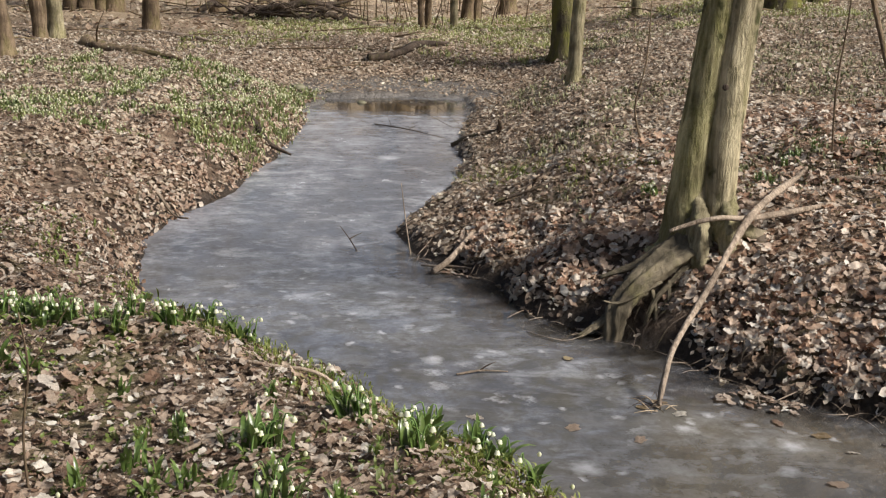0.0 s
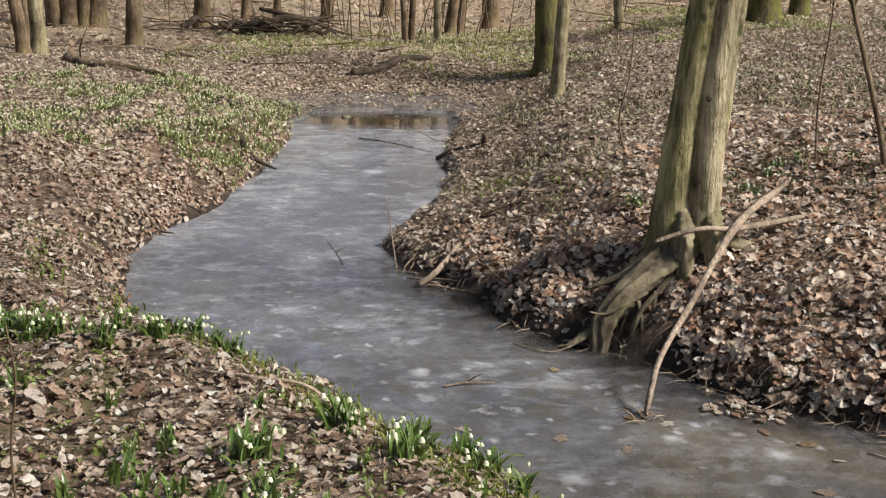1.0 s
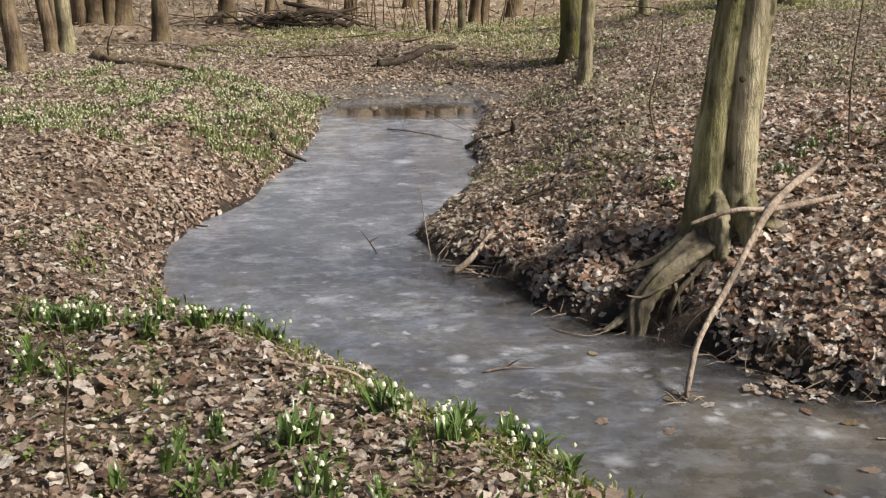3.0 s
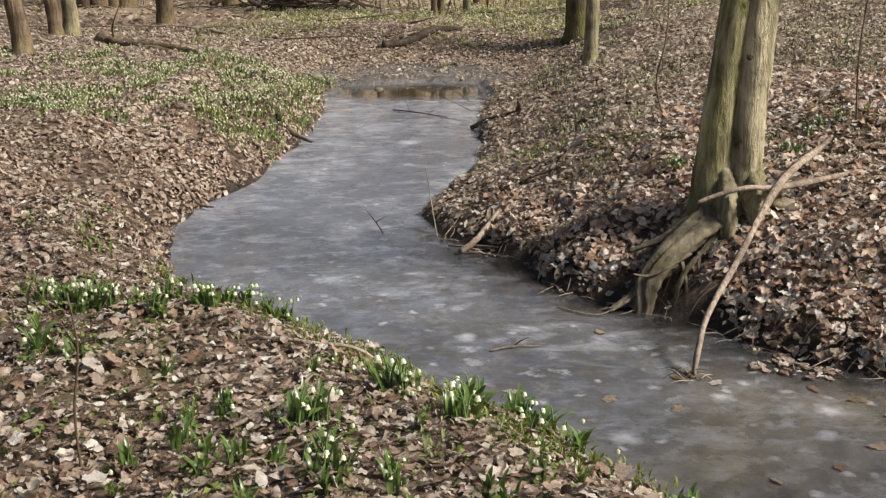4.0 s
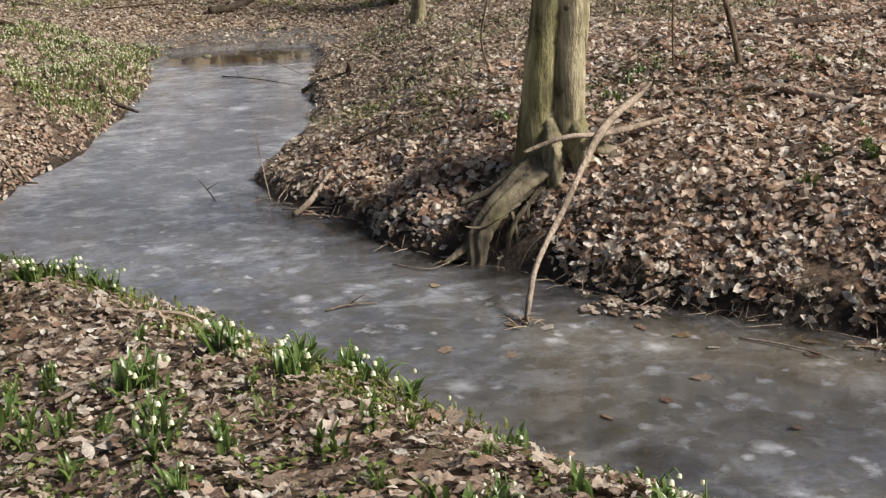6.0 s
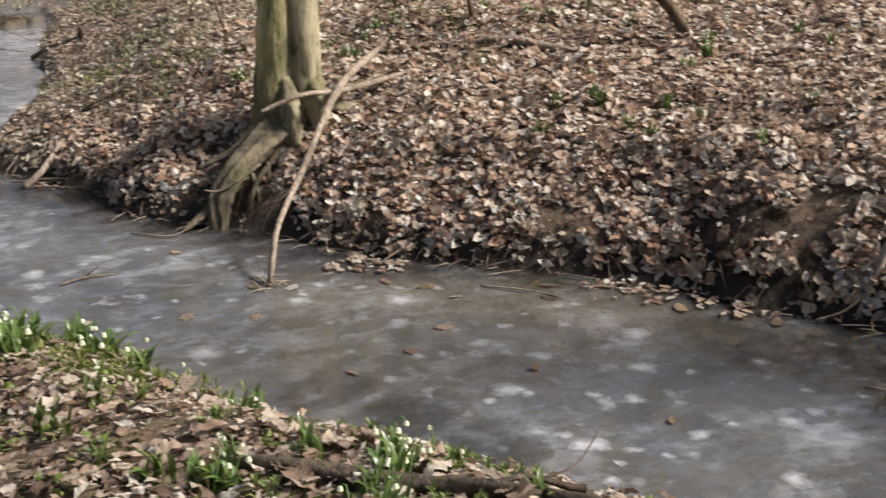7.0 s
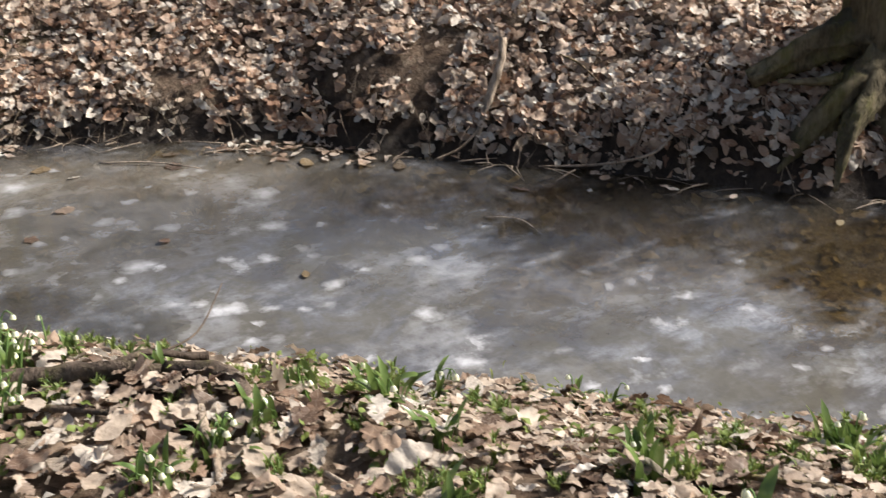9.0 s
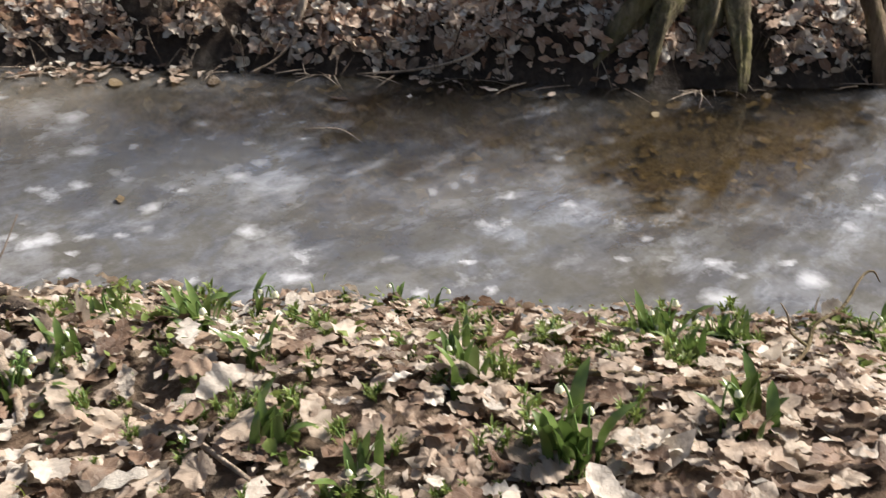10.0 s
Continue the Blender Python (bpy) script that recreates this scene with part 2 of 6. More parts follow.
    for x, y, rx, ry, most in ((3.36, 1.12, 0.75, 0.55, 1.0), (3.75, 1.15, 0.75, 0.5, 1.0), (3.15, 2.15, 0.5, 0.4, 0.9), (-0.05, 11.5, 1.2, 0.8, 1.0), (0.92, 2.86, 0.28, 0.2, 0.62), (1.1, 2.6, 0.26, 0.24, 0.7), (1.26, 2.33, 0.2, 0.22, 0.6), (2.8, 2.5, 0.5, 0.3, 0.8), (2.95, 1.95, 0.8, 0.6, 0.95), (2.55, 1.75, 0.6, 0.45, 0.45), (3.3, 1.5, 0.7, 0.5, 0.9), (2.5, 2.7, 0.7, 0.5, 0.6), (1.9, 3.45, 0.5, 0.35, 0.5), (1.35, 4.1, 0.5, 0.3, 0.5), (1.6, 3.0, 0.7, 0.5, 0.45), (2.2, 2.3, 0.5, 0.5, 0.3), (1.0, 3.3, 0.6, 0.4, 0.35)):
        mp = add(m, "ShaderNodeMapping", Location=(-x / rx, -y / ry, 0), Scale=(1 / rx, 1 / ry, 0))
        co = add(m, "ShaderNodeTexCoord")
        wire(m, co.outputs["Object"], mp.inputs["Vector"])
        ln = add(m, "ShaderNodeVectorMath")
        ln.operation = "LENGTH"
        wire(m, mp.outputs[0], ln.inputs[0])
        one = ramp(m, sums(m, "ADD", ln.outputs["Value"], sums(m, "MULTIPLY", sums(m, "SUBTRACT", wisp, 0.5), 1.3)), (0.45, most), (1.25, 0.0))
        clear = one if clear is None else sums(m, "MAXIMUM", clear, one)
    # thin clear ice along the foot of the opposite bank, also painting its dark reflection
    edge = add(m, "ShaderNodeAttribute")
    edge.attribute_name = "edge"
    bank_edge = ramp(m, sums(m, "ADD", edge.outputs["Fac"], sums(m, "MULTIPLY", sums(m, "SUBTRACT", wisp, 0.5), 0.5)), (0.05, 0.9), (0.42, 0.0))
    clear = sums(m, "MAXIMUM", clear, bank_edge)
    see = add(m, "ShaderNodeBsdfTransparent", Color=(0.90, 0.80, 0.56, 1))
    shine = add(m, "ShaderNodeBsdfGlossy", Roughness=0.03, Color=(1, 1, 1, 1))
    fres = add(m, "ShaderNodeFresnel", IOR=1.33)
    water = add(m, "ShaderNodeMixShader")
    wire(m, fres.outputs[0], water.inputs[0])
    wire(m, see.outputs[0], water.inputs[1])
    wire(m, shine.outputs[0], water.inputs[2])
    both = add(m, "ShaderNodeMixShader")
    wire(m, sums(m, "MULTIPLY", clear, 0.92), both.inputs[0])
    wire(m, b.outputs[0], both.inputs[1])
    wire(m, water.outputs[0], both.inputs[2])
    wire(m, both.outputs[0], m.node_tree.nodes["Material Output"].inputs["Surface"])
    return m


def bark_material(name, dark, light, moss=0.35, scale=1.0, streak=0.0, rough=0.95):
    m, b = material(name, 0.88, 0.2)
    p = where(m)
    up = where(m, (1.0, 1.0, 0.16))
    ridges, blot = grain(m, up, 34.0 * scale, 6.0, 0.65, 0.3), grain(m, p, 4.0, 4.0)
    tone = ramp(m, ridges, (0.32, dark), (0.62, light))
    tone = blend(m, ramp(m, blot, (0.34, 0.8), (0.6, 0.0)), tone, tuple(v * 0.5 for v in dark))
    pale = ramp(m, grain(m, p, 9.0, 5.0, 0.7), (0.58, 0.0), (0.72, 0.35))
    tone = blend(m, pale, tone, tuple(min(1, v * 1.45) for v in light))
    green = ramp(m, grain(m, where(m, (1.0, 1.0, 0.45)), 7.5, 7.0, 0.72), (0.60 - moss * 0.35, 0.0), (0.78 - moss * 0.3, 0.85))
    tone = blend(m, sums(m, "MULTIPLY", green, min(1.0, moss * 2.0)), tone, (0.13, 0.13, 0.025))
    if streak:
        # long upright bands of algae and of pale bare bark, and small dark blotches
        band = grain(m, where(m, (1.0, 1.0, 0.07)), 17.0, 4.0, 0.6, 0.4)
        tone = blend(m, ramp(m, band, (0.34, streak), (0.47, 0.0)), tone, (0.105, 0.105, 0.028))
        tone = blend(m, ramp(m, band, (0.53, 0.0), (0.66, streak)), tone, tuple(min(1, v * 1.5) for v in light))
        tone = blend(m, ramp(m, grain(m, where(m, (1.0, 1.0, 0.7)), 11.0, 3.0, 0.5), (0.33, 0.9), (0.41, 0.0)), tone, (0.042, 0.045, 0.014))
    wire(m, tone, b.inputs["Base Color"])
    relief(m, b, sums(m, "ADD", ridges, sums(m, "ADD", sums(m, "MULTIPLY", green, 0.5), blot)), rough, 0.016)
    return m


def plain_material(name, low, high, scale=30.0, rough=0.6, spec=0.3, vary=0.0, through_light=0.0):
    m, b = material(name, rough, spec)
    tone = ramp(m, grain(m, where(m), scale, 4.0), (0.3, low), (0.7, high))
    if vary:
        tone = blend(m, sums(m, "MULTIPLY", any_random(m), vary), tone, tuple(v * 0.4 for v in low))
    wire(m, tone, b.inputs["Base Color"])
    if through_light:
        thin(m, b, tone, through_light)
    return m


LEAF = leaf_material("dead_leaf", ((0.0, (0.079, 0.048, 0.031)), (0.12, (0.21, 0.125, 0.078)), (0.3, (0.362, 0.25, 0.168)), (0.48, (0.475, 0.365, 0.27)),
                                  (0.72, (0.531, 0.43, 0.335)), (0.88, (0.678, 0.60, 0.495)), (1.0, (0.750, 0.723, 0.621))), 0.6)
# paler leaf copy that paints brighter light into the near and loose leaves
BROAD_LEAF_LIT = leaf_material("broad_leaf_lit", ((0.0, (0.09, 0.056, 0.038)), (0.14, (0.23, 0.145, 0.095)), (0.34, (0.37, 0.268, 0.19)), (0.6, (0.47, 0.375, 0.285)), (0.85, (0.57, 0.475, 0.37)), (1.0, (0.74, 0.68, 0.59))), 0.55)
# leaf copy warmed and lightened to offset bluish shade on the opposite bank
RUSSET_LEAF = leaf_material("russet_leaf", ((0.0, (0.12, 0.06, 0.036)), (0.14, (0.33, 0.185, 0.11)), (0.34, (0.50, 0.335, 0.225)), (0.55, (0.61, 0.46, 0.34)), (0.8, (0.72, 0.61, 0.49)), (1.0, (0.82, 0.77, 0.67))), 0.45)
BED_LEAF = leaf_material("sunken_leaf", ((0.0, (0.06, 0.04, 0.02)), (0.4, (0.17, 0.115, 0.05)), (0.8, (0.32, 0.235, 0.11)), (1.0, (0.45, 0.36, 0.20))), 0.4)
OLD_LEAF = leaf_material("old_leaf", ((0.0, (0.14, 0.10, 0.07)), (0.2, (0.34, 0.25, 0.17)), (0.5, (0.53, 0.42, 0.31)), (0.8, (0.65, 0.57, 0.44)), (1.0, (0.80, 0.74, 0.63))), 0.38)
REDDER_LEAF = leaf_material("redder_leaf", ((0.0, (0.10, 0.06, 0.04)), (0.2, (0.25, 0.15, 0.095)), (0.5, (0.42, 0.295, 0.21)), (0.8, (0.56, 0.45, 0.345)), (1.0, (0.78, 0.70, 0.59))), 0.38)
STRAW_LEAF = leaf_material("straw_leaf", ((0.0, (0.22, 0.15, 0.10)), (0.3, (0.40, 0.29, 0.20)), (0.7, (0.54, 0.43, 0.31)), (1.0, (0.68, 0.59, 0.46))), 0.3)
SOIL, ICE = soil_material(), ice_material()
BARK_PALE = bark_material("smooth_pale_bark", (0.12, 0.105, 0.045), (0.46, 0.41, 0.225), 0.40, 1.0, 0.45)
# paler bark with the sun on the right stem painted in
BARK_LIT = bark_material("sunlit_beige_bark", (0.18, 0.152, 0.085), (0.54, 0.465, 0.30), 0.28, 1.0, 0.4)
BARK_BROWN = bark_material("brown_bark", (0.09, 0.06, 0.036), (0.27, 0.20, 0.13), 0.3)
BARK_CLEAN = bark_material("grey_olive_bark", (0.14, 0.118, 0.066), (0.45, 0.39, 0.25), 0.34)
ROOTWOOD = bark_material("bare_root", (0.095, 0.078, 0.052), (0.25, 0.208, 0.14), 0.24, 0.9, 0.0, 0.75)
ROOT_MOSSY = bark_material("damp_mossy_root", (0.06, 0.048, 0.028), (0.25, 0.205, 0.125), 0.36, 1.2)
BARK_MOSSY = bark_material("mossy_bark", (0.055, 0.044, 0.03), (0.16, 0.13, 0.085), 0.6)
DEADWOOD = bark_material("weathered_wood", (0.20, 0.15, 0.105), (0.46, 0.37, 0.28), 0.04, 1.6)
ROTTEN = bark_material("rotten_dark_wood", (0.045, 0.033, 0.025), (0.14, 0.105, 0.078), 0.22, 1.2)
BLADE = plain_material("snowflake_leaf", (0.062, 0.118, 0.024), (0.21, 0.28, 0.075), 12.0, 0.28, 0.6, 0.35, 0.28)
RIM_HERB = plain_material("yellow_green_herb", (0.15, 0.185, 0.035), (0.33, 0.36, 0.10), 9.0, 0.5, 0.35, 0.35, 0.35)
STALK = plain_material("pale_green_stalk", (0.11, 0.20, 0.05), (0.20, 0.30, 0.09), 20.0, 0.45, 0.4, 0.0, 0.2)
CREAM = plain_material("cream_petal", (0.60, 0.61, 0.36), (0.78, 0.77, 0.58), 40.0, 0.5, 0.3, 0.0, 0.35)
PETAL = plain_material("white_petal", (0.72, 0.72, 0.50), (0.85, 0.84, 0.70), 40.0, 0.5, 0.3, 0.0, 0.35)
TIP = plain_material("yellow_green_tip", (0.30, 0.38, 0.06), (0.45, 0.5, 0.1), 40.0, 0.5, 0.3)
HERB = plain_material("fresh_herb", (0.115, 0.165, 0.03), (0.29, 0.345, 0.10), 18.0, 0.45, 0.4, 0.4, 0.35)
# carpet green made yellower and paler, with sunlight on the far patch painted in
SUNNY_CARPET = plain_material("sunlit_carpet_green", (0.19, 0.21, 0.06), (0.46, 0.46, 0.19), 3.0, 0.5, 0.4, 0.4, 0.3)
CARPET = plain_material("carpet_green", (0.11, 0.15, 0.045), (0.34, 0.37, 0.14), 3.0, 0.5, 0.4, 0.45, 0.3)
GRASS = plain_material("dull_ground_green", (0.13, 0.14, 0.06), (0.30, 0.29, 0.15), 5.0, 0.6, 0.3, 0.5)
DRY = plain_material("dry_straw_stem", (0.26, 0.19, 0.12), (0.48, 0.38, 0.26), 30.0, 0.8, 0.2)
STONE = plain_material("mossy_stone", (0.10, 0.10, 0.05), (0.24, 0.22, 0.15), 14.0, 0.85, 0.3)


# ---- mesh helpers ----
def link(name, me, parent=None, label="", pose_at=None):
    ob = new(name, me)
    if parent is not None:
        ob.parent = parent
    if pose_at is not None:
        ob.matrix_basis = pose_at
    if label:
        ob["label"] = label
    return ob


def quads(name, verts, faces, mats, uv=None, slots=None, flat=False):
    """A mesh from arrays of points and of four-cornered faces."""
    me = bpy.data.meshes.new(name)
    faces = np.asarray(faces, np.int32)
    me.vertices.add(len(verts))
    me.vertices.foreach_set("co", np.asarray(verts, np.float32).ravel())
    me.loops.add(faces.size)
    me.loops.foreach_set("vertex_index", faces.ravel())
    me.polygons.add(len(faces))
    me.polygons.foreach_set("loop_start", np.arange(0, faces.size, 4, dtype=np.int32))
    me.polygons.foreach_set("use_smooth", np.full(len(faces), not flat))
    if slots is not None:
        me.polygons.foreach_set("material_index", np.asarray(slots, np.int32))
    for mat in mats if isinstance(mats, (list, tuple)) else [mats]:
        me.materials.append(mat)
    if uv is not None:
        layer = me.uv_layers.new(name="leaf")
        layer.data.foreach_set("uv", np.asarray(uv, np.float32)[faces.ravel()].ravel())
    me.update(calc_edges=True)
    me.validate()
    return me


def spline(points, steps):
    """A smooth line through points of any width of row."""
    p = np.asarray(points, float)
    p = np.vstack([2 * p[0] - p[1], p, 2 * p[-1] - p[-2]])
    out = []
    for a, b, c, d in zip(p, p[1:], p[2:], p[3:]):
        for t in np.arange(steps) / steps:
            out.append(0.5 * (2 * b + (c - a) * t + (2 * a - 5 * b + 4 * c - d) * t * t + (3 * b - 3 * c + d - a) * t**3))
    return np.array(out + [p[-2]])


def tube(points, radii, around=8, steps=4, rough=0.08, seed=1, shape=None):
    """Points and faces of a knobbly tapering limb, closed at both ends. shape(angle, share) swells its outline."""
    rng = np.random.default_rng(seed)
    line = spline(np.column_stack([np.asarray(points, float), radii]), steps)
    path, rad = line[:, :3], np.maximum(line[:, 3], 0.0008)
    way = np.gradient(path, axis=0)
    way /= np.linalg.norm(way, axis=1, keepdims=True) + 1e-9
    up = np.array([0, 0, 1.0]) if abs(way[0, 2]) < 0.9 else np.array([1.0, 0, 0])
    verts, ang = [], np.arange(around) * 2 * np.pi / around
    for n, (c, r, w) in enumerate(zip(path, rad, way)):
        u = np.cross(w, up)
        u /= np.linalg.norm(u) + 1e-9
        v = np.cross(w, u)
        share = n / max(1, len(path) - 1)
        wob = 1 + rough * (0.6 * np.sin(2 * ang + 5 * share + seed) + 0.5 * np.sin(3 * ang - 9 * share) + rng.normal(0, 0.45, around))
        if shape is not None:
            wob = wob * shape(ang, share)
        verts.append(c + (r * wob)[:, None] * (np.cos(ang)[:, None] * u + np.sin(ang)[:, None] * v))
    verts = np.concatenate(verts + [path[:1], path[-1:]])
    k, rings = around, len(path)
    i = np.arange(k)
    faces = [np.column_stack([n * k + i, n * k + (i + 1) % k, (n + 1) * k + (i + 1) % k, (n + 1) * k + i]) for n in range(rings - 1)]
    a, b = rings * k, rings * k + 1
    j = np.arange(0, k, 2)
    faces.append(np.column_stack([np.full(len(j), a), (j + 2) % k, (j + 1) % k, j]))
    t = (rings - 1) * k
    faces.append(np.column_stack([np.full(len(j), b), t + j, t + (j + 1) % k, t + (j + 2) % k]))
    return verts, np.concatenate(faces)


def joined(pieces):
    """Several (points, faces) as one."""
    verts, faces, n = [], [], 0
    for v, f in pieces:
        verts.append(v)
        faces.append(np.asarray(f) + n)
        n += len(v)
    return np.concatenate(verts), np.concatenate(faces)


def limb(name, points, radii, mat, parent=None, label="", **more):
    v, f = tube(points, radii, **more)
    return link(name, quads(name, v, f, mat), parent, label)


def thing(name, at, label, category, group=""):
    ob = new(name)
    ob.empty_display_size = 0.05
    ob.location = at
    return tagged(ob, label, category, group)


def ground_at(x, y):
    return float(height(np.array([float(x)]), np.array([float(y)]))[0])


def on_ground(x, y, up=0.0):
    return (x, y, ground_at(x, y) + up)


# ---- lie of the land ----
# Waterlines of the two banks, from the far end of the stream down to where it leaves to the side.
RIGHT_BANK = [(0.1, 12.05), (0.6, 11.95), (0.72, 11.4), (0.46, 9.8), (0.43, 8.6), (0.32, 7.66), (0.08, 7.0), (-0.06, 6.55), (0.06, 6.1),
              (0.25, 5.83), (0.48, 5.5), (0.54, 5.15), (0.75, 4.88), (0.98, 4.67), (1.2, 4.45), (1.32, 4.15), (1.5, 3.95), (1.75, 3.82),
              (2.05, 3.58), (2.35, 3.3), (2.62, 2.93), (2.9, 2.54), (3.12, 2.28), (3.35, 1.93), (3.6, 1.55), (3.85, 1.25), (4.2, 0.95),
              (4.9, 0.2), (6.5, -1.5), (9.0, -4.0), (14.0, -8.0)]
LEFT_BANK = [(11.0, -9.5), (6.0, -4.4), (3.7, -1.7), (2.70, -0.48), (2.35, 0.06), (2.10, 0.44), (1.83, 0.79), (1.59, 1.08), (1.38, 1.36),
             (1.12, 1.59), (0.90, 1.82), (0.66, 2.17), (0.40, 2.54), (0.18, 2.87), (-0.03, 3.13), (-0.31, 3.46), (-0.59, 3.76), (-0.92, 4.09),
             (-1.17, 4.59), (-1.3, 5.25), (-1.45, 5.78), (-1.5, 6.24), (-1.46, 6.7), (-1.35, 7.04), (-1.19, 7.48), (-1.07, 8.3), (-0.96, 9.0),
             (-0.87, 10.4), (-0.93, 11.2), (-0.75, 11.8)]
STREAM = np.array(RIGHT_BANK + LEFT_BANK)
MIDDLE = np.array([(0.0, 40.0), (-0.1, 12.5), (-0.25, 10.0), (-0.35, 8.5), (-0.6, 7.0), (-0.6, 6.0), (-0.2, 5.0), (0.5, 4.2), (1.2, 3.1),
                   (2.0, 2.2), (2.7, 1.1), (3.5, 0.0), (6.0, -3.0), (12.0, -8.5), (30.0, -25.0)])


def lattice(ix, iy, seed):
    h = (ix.astype(np.int64) * 374761393 + iy.astype(np.int64) * 668265263 + seed * 974634777) & 0x7FFFFFFF
    h = ((h ^ (h >> 13)) * 1274126177) & 0x7FFFFFFF
    return ((h ^ (h >> 16)) & 0xFFFF) / 65535.0


def smooth(a, b, x):
    t = np.clip((x - a) / (b - a), 0, 1)
    return t * t * (3 - 2 * t)


def value_noise(x, y, size, seed=0):
    """Soft noise from -1 to 1 with bumps of that size in metres."""
    u, v = x / size, y / size
    i, j = np.floor(u), np.floor(v)
    a, b = smooth(0, 1, u - i), smooth(0, 1, v - j)
    top = lattice(i, j, seed) * (1 - a) + lattice(i + 1, j, seed) * a
    low = lattice(i, j + 1, seed) * (1 - a) + lattice(i + 1, j + 1, seed) * a
    return (top * (1 - b) + low * b) * 2 - 1


def to_line(x, y, line, closed):
    """Distance to a line of points, and the side of it (positive to the left of its direction, or outside a clockwise loop)."""
    best, side = np.full(x.shape, 1e9), np.zeros(x.shape)
    ends = np.roll(line, -1, 0) if closed else line[1:]
    inside = np.zeros(x.shape, bool)
    for (ax, ay), (bx, by) in zip(line, ends):
        dx, dy = bx - ax, by - ay
        t = np.clip(((x - ax) * dx + (y - ay) * dy) / (dx * dx + dy * dy), 0, 1)
        d = np.hypot(x - ax - t * dx, y - ay - t * dy)
        cross = dx * (y - ay) - dy * (x - ax)
        side = np.where(d < best, np.sign(cross), side)
        best = np.minimum(best, d)
        if closed:
            inside ^= ((ay > y) != (by > y)) & (x < (bx - ax) * (y - ay) / (by - ay + 1e-12) + ax)
    return np.where(inside, -best, best) if closed else best * side


def shore(x, y):
    """Metres from the water's edge, negative over the water."""
    return to_line(x, y, STREAM, True)


def height(x, y):
    """The ground's height over the ice."""
    x, y = np.asarray(x, float), np.asarray(y, float)
    d = shore(x, y) + 0.045 * value_noise(x, y, 0.35, 3) + 0.025 * value_noise(x, y, 0.13, 4)
    s = to_line(x, y, MIDDLE, False)
    far = smooth(9.5, 12.5, y)
    left = 0.47 - 0.1 * smooth(5, 9, y) + 0.22 * smooth(3.0, 0.4, y) * smooth(-1.6, 0.2, x) + 0.05 * value_noise(x, y, 1.7, 5)
    right = 0.5 + 0.085 * np.minimum(np.maximum(s - 1.0, 0), 14) + 0.06 * value_noise(x, y, 1.5, 6)
    right -= 0.12 * smooth(5.2, 7.5, y) * (1 - smooth(1.0, 3.0, s))
    flat = left + (right - left) * smooth(-0.4, 0.4, s)
    flat = flat + (0.30 + 0.06 * value_noise(x, y, 2.5, 7) - flat) * smooth(11.3, 14, y) * (1 - smooth(1.0, 4.0, s))
    # steep faces: the near bank is cut sharply, the opposite one is undercut and ragged, the far end runs out flat
    is_right = smooth(-0.3, 0.3, s)
    near = 1 - smooth(4.0, 5.5, y)
    steep = (0.16 + 0.17 * (1 - near)) * (1 - is_right) + (0.50 + 0.45 * smooth(5.3, 6.2, y) - 0.15 * smooth(2.6, 1.4, y)) * is_right
    steep = steep + 0.8 * far
    lip = (0.8 - 0.15 * (1 - near)) * (1 - is_right) + (0.66 + 0.1 * near) * is_right
    face = np.clip(d / steep, 0, 1)
    face = (face + 0.16 * smooth(0.0, 0.10, d) * is_right) * (1 - 0.16 * is_right * face)
    face = np.where(is_right > 0.5, np.minimum(face, 1.0), smooth(-0.02, 1, face) ** 0.8)
    rise = flat * (lip * face + (1 - lip) * smooth(0, 1.1, d))
    # the near bank: a low cut edge, then a gentle slope up to the walker
    slope = 0.36 * face + (flat - 0.36) * smooth(0.05, 0.55 + 0.45 * smooth(0.6, 1.25, x), d)
    rise = rise + (slope - rise) * near * (1 - is_right)
    bed = -0.16 * smooth(0.0, 0.35, -d) - 0.02
    z = np.where(d > 0, rise, bed)
    z = z + np.where(d > 0.03, 1, 0) * (0.022 * value_noise(x, y, 0.28, 8) + 0.012 * value_noise(x, y, 0.11, 9))
    # slumped lumps on the far side's slope
    slump = (1 - is_right) * smooth(4.6, 5.4, y) * smooth(0.05, 0.3, d) * (1 - smooth(0.9, 1.6, d))
    z = z + slump * (0.085 * value_noise(x, y, 0.42, 51) + 0.04 * value_noise(x, y, 0.18, 52))
    # a washed-out hollow under the roots of the tree at the water's edge
    hollow = np.exp(-((x - 3.78) ** 2 + (y - 1.36) ** 2) / 0.15**2)
    z = np.where(z > 0, z * (1 - 0.85 * hollow), z)
    # wet mud where the stream peters out
    mud = smooth(2.3, 0.75, np.hypot((x + 0.05) / (1.05 - 0.35 * smooth(12.2, 11.2, y)), (y - 12.1) / 0.95))
    z = np.where(z > 0, z + (0.012 + 0.022 * (1 + value_noise(x, y, 0.22, 61)) - z) * mud, z)
    # unseen wooded slopes added in the distance, hiding low sky from the ice's reflection
    r = np.hypot(x, y - 3)
    return z + 19 * smooth(27, 110, r) + 0.25 * value_noise(x, y, 5.0, 10) * smooth(12, 20, r)

# ---- ground and stream ----
def axis(low, high, step, far):
    mid = np.arange(low, high, step)
    grow = step * np.cumsum(1.16 ** np.arange(1, 60))
    grow = grow[grow < far]
    return np.concatenate([low - grow[::-1], mid, mid[-1] + grow])


xs, ys = axis(-5.0, 6.0, 0.052, 420.0), axis(-1.5, 13.5, 0.06, 420.0)
gx, gy = np.meshgrid(xs, ys)
gz = height(gx, gy)
nx, ny = len(xs), len(ys)
cell_i = (np.arange(ny - 1)[:, None] * nx + np.arange(nx - 1)[None]).ravel()
cells = np.column_stack([cell_i, cell_i + 1, cell_i + 1 + nx, cell_i + nx])
